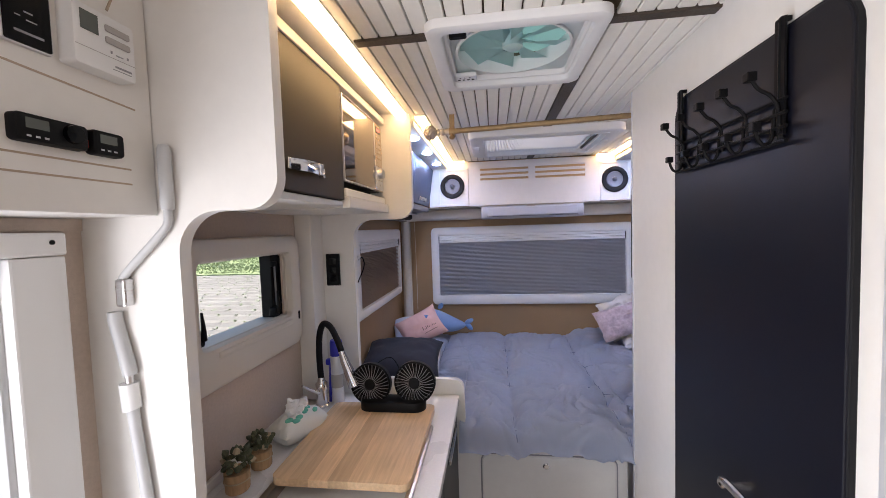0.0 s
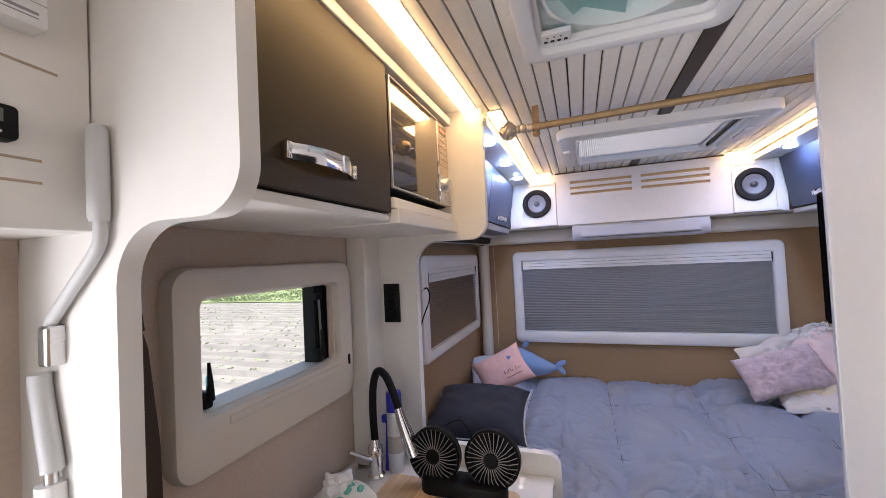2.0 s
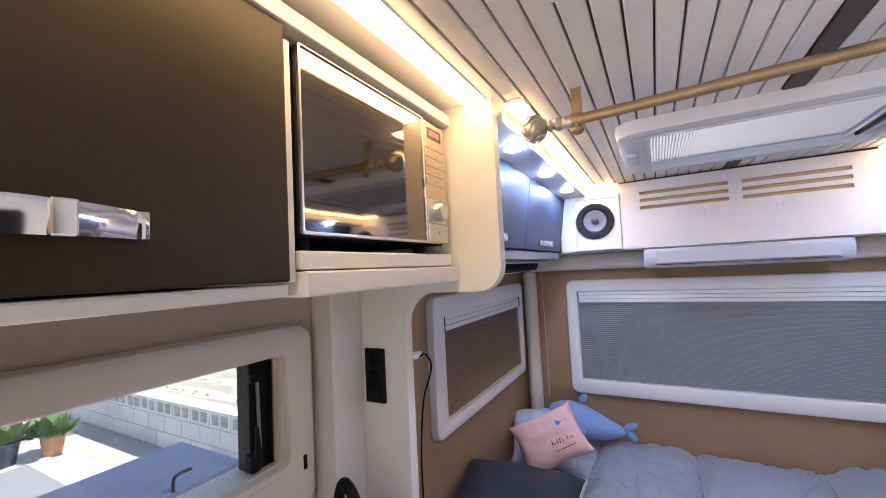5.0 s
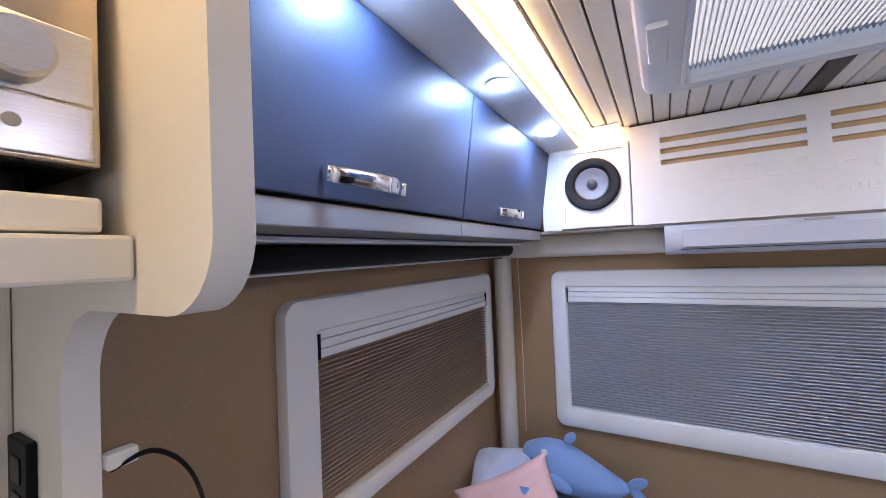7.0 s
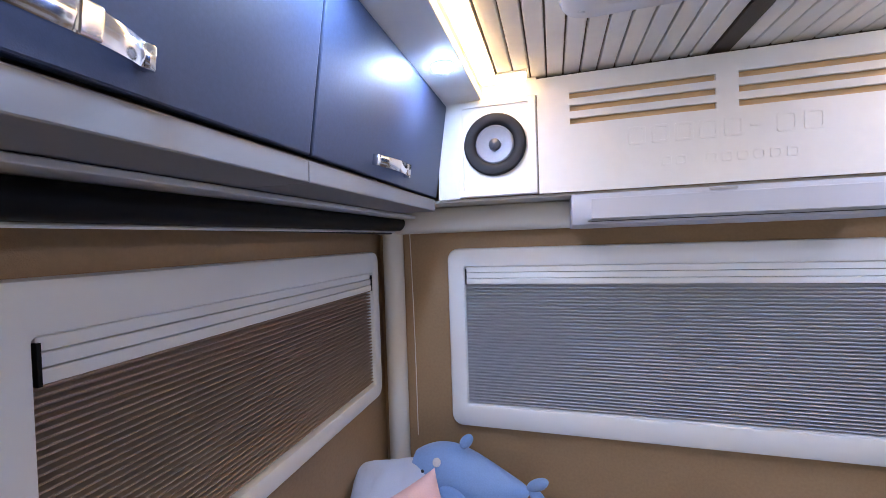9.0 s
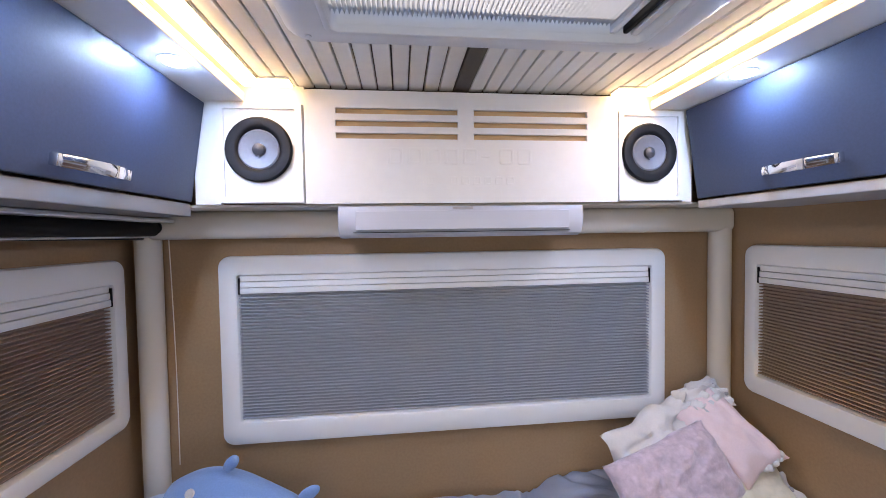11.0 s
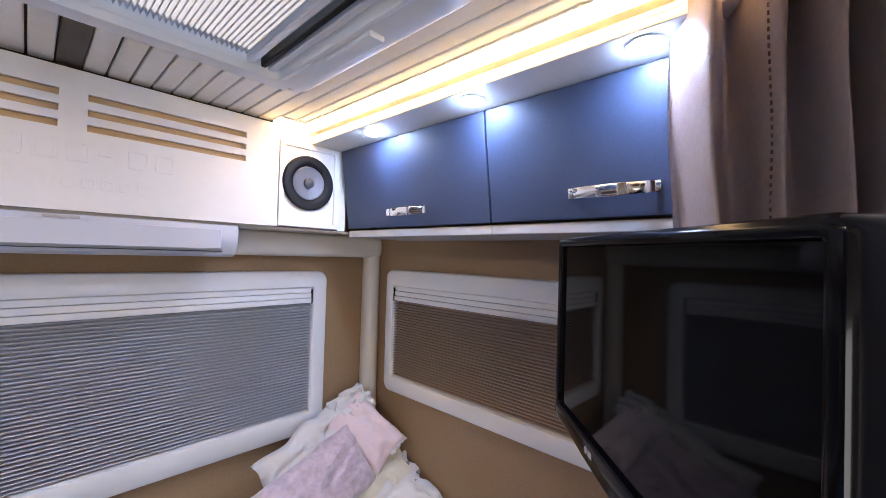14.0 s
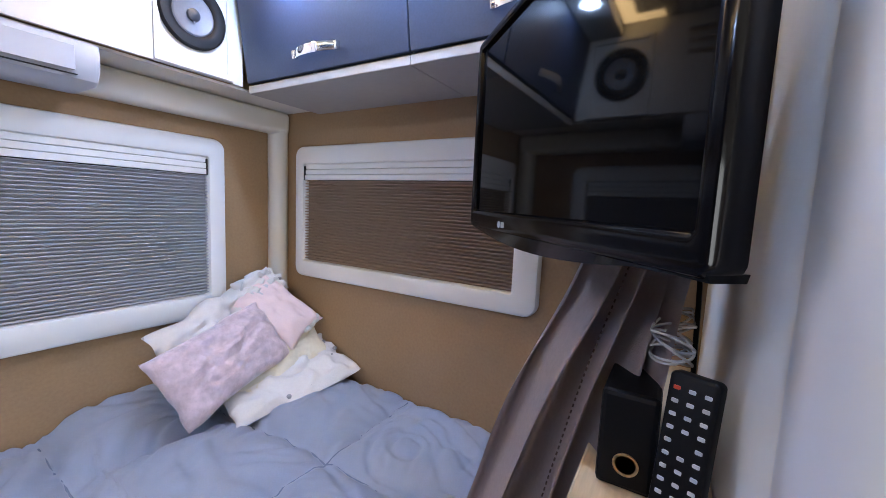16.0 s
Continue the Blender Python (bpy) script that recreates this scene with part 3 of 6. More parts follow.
part("door_seal", ring(B(), md, (-0.56, 0.462, -0.01, 1.508), 0.07, (-0.54, 0.445, 0.0, 1.492), 0.06, 0.01, 0.003, -0.05), M_GREYPIPE, fr, "grey rubber seal", True)

AT.xyz = 0, 0, 0
# shower cabin
cab = thing("partition_3", (0.56, 0.97, 0), "white shower cabin with rounded aluminium corners", "cabin", kind="structure")
CX, CY0, CY1, CR = 0.24, 0.560, 1.525, 0.04
part("cabin_wall", box(B(), CX, CX + 0.025, CY0 + CR, CY1 - CR, 0.0, ZC - 0.001), M_WHITE, cab)
part("cabin_wall", box(B(), CX + CR, XR - 0.001, CY1 - 0.025, CY1, 0.0, ZC - 0.001), M_WHITE, cab)
part("cabin_wall", box(B(), CX + CR, XR - 0.001, CY0, CY0 + 0.025, 0.0, ZC - 0.001), M_WHITE, cab)
for cy, a0, a1 in ((CY0 + CR, 180, 270), (CY1 - CR, 180, 90)):
    outer = arc(CX + CR, cy, CR + 0.003, a0, a1, 12)
    inn = arc(CX + CR, cy, 0.015, a1, a0, 12)
    part("corner_profile", prism(B(), outer + inn, 'z', 0.0, ZC - 0.002), M_ALU, cab, "rounded aluminium corner profile", True)


# ---- lamps of the place ----


# emissive band as wide as the ceiling that the hidden LED lights up
def led_glow_strip(x0, x1, y0, y1, z0, z1):
    s = thing("led_glow_strip", ((x0 + x1) / 2, (y0 + y1) / 2, z0), "warm white glowing strip imitating the LED-lit ceiling cove", "light", "ceiling LED strips")
    part("diffuser", box(B(), x0, x1, y0, y1, z0, z1 - 0.0022, 0.002), M_LED_GLOW, s, "warm white glowing face in place of lit ceiling")
    part("channel", box(B(), x0, x1, y0, y1, z1 - 0.002, z1 + 0.003), M_ALU, s, "aluminium channel")
    return s


led_glow_strip(-0.612, -0.566, 0.71, 1.540, 1.984, 1.991)
led_glow_strip(-0.543, -0.500, 1.58, 2.695, 1.984, 1.991)
# short pieces at the rear corners, added for the bright lit ceiling there
led_glow_strip(-0.499, -0.425, 2.652, 2.695, 1.984, 1.991)
led_glow_strip(0.500, 0.543, 1.61, 2.695, 1.984, 1.991)
led_glow_strip(0.425, 0.499, 2.652, 2.695, 1.984, 1.991)


def spot(x, y, z):
    m = Matrix.Translation((x, y, z)) @ Matrix.Rotation(math.pi, 4, 'X')
    s = thing("spotlight", (x, y, z), "round recessed cool white LED spotlight", "light", "LED spotlights over the bed")
    part("bezel", lathe(B(), m, [(0.027, 0.0), (0.029, 0.0006), (0.028, 0.0016), (0.0235, 0.0018), (0.0235, 0.0)], 28), M_WHITE_PLASTIC, s, smooth=True)
    part("lens", lathe(B(), m, [(0.0232, 0.0), (0.0232, 0.003), (0.020, 0.0055), (0.0, 0.0068)], 28, False), M_SPOT, s, "glowing cool white lens")


for yy in (1.765, 2.115, 2.47):
    spot(-0.585, yy, 1.9485)
for yy in (1.77, 2.105, 2.445):
    spot(0.588, yy, 1.9485)

# ---- cabinets ----


def bar_handle(door, m, L=0.155, w=0.024):
    """Arched chrome bar handle; m: u along, v up, n out, at the handle's middle."""
    bm = B()
    n = 16
    loops = []
    for i in range(n + 1):
        t = -1 + 2 * i / n
        u = t * L / 2
        d = 0.004 + 0.022 * (1 - abs(t) ** 2.2)
        hw = w / 2 * (1 - 0.12 * abs(t))
        th = 0.004
        loops.append([m @ Vector((u, -hw, d)), m @ Vector((u, -hw, d + th)), m @ Vector((u, 0, d + th + 0.002)), m @ Vector((u, hw, d + th)), m @ Vector((u, hw, d))])
    skin(bm, loops, True, True, True)
    for s in (-1, 1):
        obox(bm, m, s * L / 2 - 0.006, s * L / 2 + 0.004, -w * 0.46, w * 0.46, 0.0, 0.013, 0.002)
    h = part("handle", bm, M_CHROME, door, "arched chrome bar handle", True)
    part("emblem", obox(B(), m, L * 0.10, L * 0.20, -w * 0.52, w * 0.52, 0.0235, 0.0325, 0.002), M_CHROME, h)
    return h


def kitchen_cabinet():
    c = thing("overhead_cabinet", (-0.80, 0.90, 1.63), "white kitchen overhead cabinet with black lift-up door", "cabinet")
    part("bottom_board", box(B(), XK + 0.001, -0.664, 0.703, 1.111, 1.616, 1.632, 0.003), M_WHITE, c)
    part("side_board", box(B(), XK + 0.001, -0.668, 1.1125, 1.126, 1.633, 1.940, 0.002), M_WHITE, c)
    part("fascia", box(B(), -0.680, -0.656, 0.703, 1.544, 1.954, 1.978, 0.003), M_WHITE, c)
    part("top_board", box(B(), XK + 0.001, -0.6805, 0.703, 1.544, 1.956, 1.966), M_WHITE, c)
    d = part("door", box(B(), -0.680, -0.659, 0.7055, 1.1105, 1.6345, 1.9515, 0.003), M_WARM_LIT_BLACK_DOOR, c, "matt black lift-up door")
    bar_handle(d, basis((-0.659, 0.875, 1.688), (0, 1, 0), (0, 0, 1)), 0.160, 0.026)
    s = thing("microwave_shelf", (-0.80, 1.33, 1.63), "white double-edged shelf carrying the microwave", "shelf")
    part("lower_board", box(B(), XK + 0.001, -0.650, 1.127, 1.544, 1.614, 1.646, 0.003), M_WHITE, s)
    part("upper_board", box(B(), XK + 0.001, -0.660, 1.127, 1.530, 1.648, 1.672, 0.003), M_WHITE, s)
    part("back_board", box(B(), XK + 0.001, XK + 0.012, 1.127, 1.544, 1.673, 1.955), M_WHITE, s)


kitchen_cabinet()


def microwave():
    y0, y1, z0, z1, xf = 1.136, 1.532, 1.692, 1.946, -0.668
    w = thing("microwave_oven", (-0.79, 1.33, 1.673), "microwave oven with black mirror door and champagne panel", "microwave")
    part("body", box(B(), XL + 0.015, xf - 0.012, y0, y1, z0, z1, 0.004), M_BLACK, w, "black steel case")
    for yy in (y0 + 0.04, y1 - 0.04):
        part("foot", lathe(B(), Matrix.Translation((xf - 0.05, yy, 1.672)), [(0.014, 0), (0.013, 0.021)], 14), M_BLACK, w)
    dy = y1 - 0.088
    d = part("door", box(B(), xf - 0.011, xf, y0, dy, z0 + 0.002, z1 - 0.002, 0.003), M_MWDOOR, w, "black mirror-glass door")
    m = basis((xf, 0, 0), (0, 1, 0), (0, 0, 1))
    part("door_trim", ring(B(), m, (y0, dy, z0 + 0.001, z1 - 0.001), 0.004, (y0 + 0.004, dy - 0.003, z0 + 0.006, z1 - 0.004), 0.003, 0.003, 0.001, -0.002), M_STEEL, d, "thin steel rim")
    p = part("control_panel", box(B(), xf - 0.011, xf + 0.001, dy + 0.002, y1, z0 + 0.002, z1 - 0.002, 0.002), M_MWPANEL, w, "champagne metal control panel")
    part("display", obox(B(), m, dy + 0.018, y1 - 0.016, z1 - 0.036, z1 - 0.014, 0.001, 0.002), M_LCD, p)
    for i, (a, b) in enumerate(((0.024, 0.034), (0.038, 0.048), (0.052, 0.062))):
        part("display_digit", obox(B(), m, dy + a, dy + b, z1 - 0.030, z1 - 0.020, 0.002, 0.0024), M_RED_LED, p, "red glowing digit")
    for i in range(5):
        zb = z1 - 0.058 - i * 0.0185
        part("button", obox(B(), m, dy + 0.006, y1 - 0.004, zb, zb + 0.0165, 0.0008, 0.0026, 0.0008), M_MWPANEL, p)
        part("print_bar", obox(B(), m, dy + 0.034, dy + 0.056, zb + 0.006, zb + 0.009, 0.0027, 0.0029), M_LABEL, p)
    zk = z0 + 0.066
    part("knob_plate", obox(B(), m, dy + 0.006, y1 - 0.004, z0 + 0.043, z0 + 0.092, 0.0008, 0.0022, 0.0008), M_STEEL, p)
    part("knob", lathe(B(), m @ Matrix.Translation(((dy + y1) / 2, zk, 0.0022)), [(0.019, 0), (0.0185, 0.014), (0.016, 0.017), (0.0, 0.0165)], 36, False), M_STEEL, p, "brushed steel dial", True)
    o = part("open_button", obox(B(), m, dy + 0.006, y1 - 0.004, z0 + 0.005, z0 + 0.041, 0.0008, 0.0034, 0.001), M_STEEL, p, "polished door button")
    part("button_mark", lathe(B(), m @ Matrix.Translation(((dy + y1) / 2, z0 + 0.024, 0.0034)), [(0.0045, 0), (0.0045, 0.0004)], 16), M_LABEL, o)


microwave()


def bed_cabinet(side, y0, y1, hy, hz, body_mat, near):
    """One overhead unit over the bed. side: -1 left, 1 right."""
    xb, xt, zb, zt = side * 0.680, side * 0.642, 1.697, 1.947
    c = thing("overhead_cabinet", (side * 0.8, (y0 + y1) / 2, 1.67), "overhead cabinet with dark blue-tinted door above the bed", "cabinet", "overhead cabinets above the bed")
    u = (0, -side, 0)
    v = Vector((xt - xb, 0, zt - zb))
    m = basis((xb, 0, zb), u, v)
    h = v.length
    ua, ub = sorted((-side * y0, -side * y1))
    d = part("door", obox(B(), m, ua + 0.0015, ub - 0.0015, 0.001, h - 0.001, -0.018, 0.0, 0.0025), M_BLUE_LIT_DOOR, c, "dark satin lift-up door coloured with the spotlights' blue glow")
    bar_handle(d, m @ Matrix.Translation((-side * hy, hz - zb, 0)), 0.15, 0.022)
    lo, hi = sorted((side * 0.944, side * 0.684))
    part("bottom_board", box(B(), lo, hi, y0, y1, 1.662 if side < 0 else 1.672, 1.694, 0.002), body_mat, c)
    lo, hi = sorted((side * 0.944, side * 0.70))
    part("back_board", box(B(), lo, hi, y0, y1, 1.80, 1.815), M_WHITE, c)
    return c


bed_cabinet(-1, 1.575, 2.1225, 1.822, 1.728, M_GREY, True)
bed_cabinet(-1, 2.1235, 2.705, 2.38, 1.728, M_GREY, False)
bed_cabinet(1, 1.60, 2.1145, 1.842, 1.748, M_SHADED_BOARD, True)
bed_cabinet(1, 2.1155, 2.690, 2.392, 1.742, M_SHADED_BOARD, False)
for side, y0 in ((-1, 1.575), (1, 1.60)):
    lo, hi = sorted((side * 0.944, side * 0.545))
    part("soffit", box(B(), lo, hi, y0, 2.699, 1.949, 1.964, 0.002), M_WHITE, label="white soffit board carrying spotlights above the cabinets", category="soffit", kind="structure")
    lo, hi = sorted((side * 0.552, side * 0.545))
    part("soffit_lip", box(B(), lo, hi, y0, 2.699, 1.9642, 1.972), M_WHITE, label="white lip hiding the LED strip", category="trim", kind="structure")
part("ledge", box(B(), XL + 0.002, XR - 0.002, 2.722, YR - 0.001, 1.6855, 1.692), M_BEIGE_PLASTIC, label="cream underside of the rear loudspeaker panel", category="trim", kind="structure")

rs = thing("roller_shade", (-0.83, 2.2, 1.60), "rolled-up black shade under the overhead cabinet", "shade")
part("roll", tube(B(), [(-0.845, 1.615, 1.628), (-0.845, 2.82, 1.636)], 0.021, 18), M_BLACK, rs, "black rolled fabric", True)
part("cassette", box(B(), -0.885, -0.865, 1.61, 2.82, 1.606, 1.6605, 0.003), M_BLACK, rs, "black cassette back")
part("rail", box(B(), -0.864, -0.785, 1.61, 2.82, 1.6515, 1.6605, 0.002), M_ALU, rs, "aluminium rail")
part("bracket", box(B(), -0.888, -0.782, 1.602, 1.6095, 1.600, 1.6605, 0.003), M_WHITE_PLASTIC, rs, "pale end bracket")
part("end_cap", lathe(B(), basis((-0.845, 2.826, 1.640), (1, 0, 0), (0, 0, -1)), [(0.019, 0), (0.019, 0.012)], 16), M_BLACK, rs)
part("hem_bar", tube(B(), [(-0.862, 1.615, 1.604), (-0.858, 2.82, 1.614)], 0.003, 8), M_WHITE_PLASTIC, rs)
part("pull_cord", tube(B(), smooth_path([(-0.815, 2.84, 1.64), (-0.813, 2.845, 1.45), (-0.812, 2.85, 1.20), (-0.812, 2.85, 0.95)]), 0.0014, 6), M_BEIGE_PLASTIC, rs, "beaded pull cord")

# ---- rear loudspeaker panel ----
pn = thing("speaker_panel", (0.02, 2.74, 1.69), "white rear panel with slots and two loudspeakers", "panel", kind="structure")
slots = [(a, b, z - 0.0075, z + 0.0075) for z in (1.932, 1.900, 1.868) for a, b in ((-0.323, -0.004), (0.040, 0.358))]
part("front_board", holed(B(), 'y', 2.700, 2.709, (-0.402, 0.448), (1.692, 1.985), slots), M_WHITE, pn, "white board with six long slots")
part("back_board", box(B(), -0.40, 0.446, 2.714, 2.722, 1.694, 1.99), M_SLOT, pn, "tan board behind the slots")
m_pn = basis((0, 2.700, 0), (1, 0, 0), (0, 0, 1))
for i in range(8):
    if i == 5:
        part("engraving", obox(B(), m_pn, -0.19 + i * 0.05, -0.19 + i * 0.05 + 0.022, 1.813, 1.818, -0.001, 0.0012, 0.0005), M_WHITE, pn)
        continue
    a = -0.19 + i * 0.05
    part("engraving", ring(B(), m_pn, (a, a + 0.038, 1.795, 1.838), 0.006, (a + 0.006, a + 0.032, 1.801, 1.832), 0.004, 0.0012, 0.0004, -0.001), M_WHITE, pn)
for i in range(9):
    if i == 2:
        continue
    a = -0.12 + i * 0.031
    part("engraving", ring(B(), m_pn, (a, a + 0.022, 1.740, 1.762), 0.004, (a + 0.004, a + 0.018, 1.744, 1.758), 0.003, 0.001, 0.0003, -0.001), M_WHITE, pn)
for x0, x1, edge in ((-0.612, -0.404, -0.672), (0.450, 0.648, 0.676)):
    part("speaker_board", box(B(), x0, x1, 2.703, 2.72, 1.694, 1.946, 0.003), M_WHITE, pn)
    part("speaker_surround", ring(B(), m_pn @ Matrix.Translation((0, 0, 0)), (x0 - 0.0, x1 - 0.002, 1.695, 1.946), 0.004, (x0 + 0.014, x1 - 0.02, 1.708, 1.932), 0.004, 0.003, 0.001, -0.003), M_WHITE, pn)
    lo, hi = sorted((x0 if edge < 0 else x1, edge))
    part("end_board", box(B(), lo, hi, 2.706, 2.72, 1.692, 1.947), M_WHITE, pn)
    lo, hi = sorted((edge, -0.402 if edge < 0 else 0.448))
    part("head_board", box(B(), lo, hi, 2.708, 2.72, 1.9472, ZC - 0.001), M_WHITE, pn)
for x in (-0.513, 0.540):
    ms = basis((x, 2.700, 1.829), (1, 0, 0), (0, 0, 1))
    sp = thing("loudspeaker", (x, 2.70, 1.75), "round car loudspeaker with black surround and silver cone", "loudspeaker", "rear loudspeakers")
    part("basket_ring", lathe(B(), ms, [(0.082, 0.0), (0.082, 0.005), (0.078, 0.010), (0.062, 0.011), (0.053, 0.007), (0.050, 0.003)], 48, False), M_RUBBER, sp, "black rubber surround", True)
    part("cone", lathe(B(), ms, [(0.051, 0.004), (0.047, 0.006), (0.030, 0.0015), (0.016, 0.0005), (0.0, 0.0005)], 48, False), M_CONE, sp, "silver grey cone", True)
    part("tweeter", lathe(B(), ms, [(0.016, 0.001), (0.015, 0.008), (0.010, 0.012), (0.0, 0.014)], 24, False), M_TWEETER, sp, "grey domed tweeter", True)
    part("tweeter_bridge", obox(B(), ms, -0.0025, 0.0025, -0.020, 0.0, 0.004, 0.007, 0.001), M_CONE, sp)

ac = thing("air_conditioner", (0.01, 2.76, 1.61), "grey-white wall air conditioner under the rear panel", "air conditioner")
prof = [(2.722, 1.6845), (2.705, 1.6845)] + [(2.700, 1.66), (2.704, 1.629), (2.716, 1.609), (2.735, 1.601), (2.86, 1.601), (2.86, 1.6845)]
bm = B()
loops = []
for x, s in ((-0.324, 0.93), (-0.321, 0.975), (-0.312, 1.0), (0.337, 1.0), (0.346, 0.975), (0.349, 0.93)):
    loops.append([Vector((x, 2.78 + (y - 2.78) * s, 1.6845 + (z - 1.6845) * (0.75 + 0.25 * s))) for y, z in prof])
skin(bm, loops, True, True, True)
part("case", bm, M_AC, ac, "rounded case", True)
bm = B()
for a, b, c, d in ((-0.285, 0.31, 1.6145, 1.6155), ):
    box(bm, a, b, 2.7065, 2.7115, c, d + 0.001)
part("outlet_line", bm, M_INK, ac)
mac = basis((0, 2.700, 0), (1, 0, 0), (0, 0, 1))
part("front_flap", obox(B(), mac, -0.278, 0.305, 1.622, 1.672, -0.006, 0.0012, 0.001), M_AC, ac)
part("badge", obox(B(), mac, -0.02, 0.035, 1.676, 1.682, -0.006, 0.0005), M_LABEL, ac)

AT.xyz = 0.028, 0.05, 0.014
# ---- curtain rod and curtain ----
rod = thing("curtain_rod", (0.0, 1.555, 1.91), "antique brass curtain rod with ornate ball finial", "curtain rod")
part("pole", tube(B(), [(-0.455, 1.555, 1.914), (0.20, 1.555, 1.930), (0.66, 1.555, 1.938)], 0.0105, 16), M_BRASS, rod, "", True)
mr = Matrix.Translation((-0.455, 1.555, 1.914)) @ Matrix.Rotation(radians(-90), 4, 'Y')
part("collar", lathe(B(), mr, [(0.0125, -0.02), (0.0135, -0.005), (0.010, 0.0), (0.014, 0.006), (0.014, 0.012), (0.009, 0.018), (0.013, 0.024), (0.011, 0.03)], 24), M_PEWTER, rod, "pewter collar", True)
part("finial", lathe(B(), mr, [(0.008, 0.03), (0.016, 0.034), (0.0245, 0.046), (0.0265, 0.058), (0.0235, 0.071), (0.015, 0.081), (0.005, 0.085), (0.0, 0.0855)], 28, False), M_PEWTER, rod, "ornate pewter ball", True)
for i in range(8):
    a = 2 * math.pi * i / 8
    pts = []
    for k in range(14):
        t = k / 13
        ang = a + 1.5 * math.sin(t * math.pi * 2) * 0.35
        zz = 0.036 + 0.044 * t
        r = 0.0275 * math.sqrt(max(0.05, 1 - ((t - 0.5) * 1.75) ** 2)) + 0.001
        pts.append(mr @ Vector((r * math.cos(ang), r * math.sin(ang), zz)))
    part("scroll", tube(B(), pts, 0.0022, 6), M_PEWTER, rod, smooth=True)
for x in (-0.425, 0.60):
    br = part("bracket", box(B(), x - 0.010, x + 0.010, 1.5545, 1.5565, 1.925, ZC - 0.001), M_BRASS, rod)
    part("bracket_plate", box(B(), x - 0.012, x + 0.012, 1.535, 1.575, ZC - 0.004, ZC - 0.0005, 0.001), M_BRASS, rod)
    part("bracket_clamp", lathe(B(), Matrix.Translation((x - 0.012, 1.555, 1.915 + (x + 0.425) * 0.02)) @ Matrix.Rotation(radians(90), 4, 'Y'), [(0.013, 0), (0.0145, 0.004), (0.0145, 0.02), (0.013, 0.024)], 20), M_BRASS, rod, smooth=True)
    part("thumbscrew", lathe(B(), Matrix.Translation((x, 1.548, 1.905)) @ Matrix.Rotation(math.pi, 4, 'X'), [(0.004, 0), (0.004, 0.006), (0.011, 0.010), (0.012, 0.016), (0.008, 0.021), (0.003, 0.023)], 18), M_BRASS, rod, smooth=True)


AT.xyz = 0, 0, 0
def curtain():
    c = thing("curtain", (0.48, 1.62, 0.8), "mauve leather curtain gathered beside the television", "curtain")
    bm = B()
    nu, nv = 96, 44
    grid = []
    for j in range(nv + 1):
        t = j / nv
        z = 1.975 - 1.195 * t
        pinch = 1 - 0.45 * math.exp(-((z - 1.34) / 0.20) ** 2)
        lean = max(0.0, 1.36 - z)
        cx = 0.55 - 0.05 * lean
        cy = 1.622 + 0.27 * lean
        row = []
        for i in range(nu + 1):
            s = i / nu
            fold = math.sin(s ** 0.7 * 2 * math.pi * 4.2 + 0.9 * math.sin(3 * t) + 0.6) + 0.22 * math.sin(s * 2 * math.pi * 4.3 + 2 * t)
            x = cx + 0.044 * (0.5 + 0.5 * pinch) * fold + 0.008 * math.sin(s * 19 + 5 * t)
            y = cy + (s - 0.5) * 0.20 * pinch + 0.016 * fold + 0.01 * noise.noise(Vector((s * 6, t * 5, 2)))
            row.append(bm.verts.new((x, y, z)))
        grid.append(row)
    for a, b in zip(grid, grid[1:]):
        for i in range(nu):
            bm.faces.new((a[i], a[i + 1], b[i + 1], b[i]))
    seam = [grid[j][int(nu * 0.55)].co.copy() for j in range(nv + 1)]
    bmesh.ops.solidify(bm, geom=bm.faces[:], thickness=0.003)
    part("drape", bm, M_LEATHER, c, "gathered mauve leather", True, angle=80)
    bm = B()
    pts = smooth_path(seam, 12)
    for k in range(0, len(pts) - 3, 4):
        p, q = pts[k] + Vector((-0.004, 0, 0)), pts[k + 2] + Vector((-0.004, 0, 0))
        tube(bm, [p, q], 0.0012, 5)
    part("stitching", bm, M_STITCH, c, "dark stitched seam")
    bm = B()
    tube(bm, smooth_path([(0.49, 1.62, 1.335), (0.51, 1.67, 1.335), (0.56, 1.68, 1.34), (0.60, 1.65, 1.345), (0.60, 1.59, 1.345), (0.55, 1.56, 1.34), (0.50, 1.58, 1.335), (0.49, 1.62, 1.335)]), 0.012, 8)
    part("tie_band", bm, M_LEATHER, c, "", True)


curtain()

# ---- television corner ----


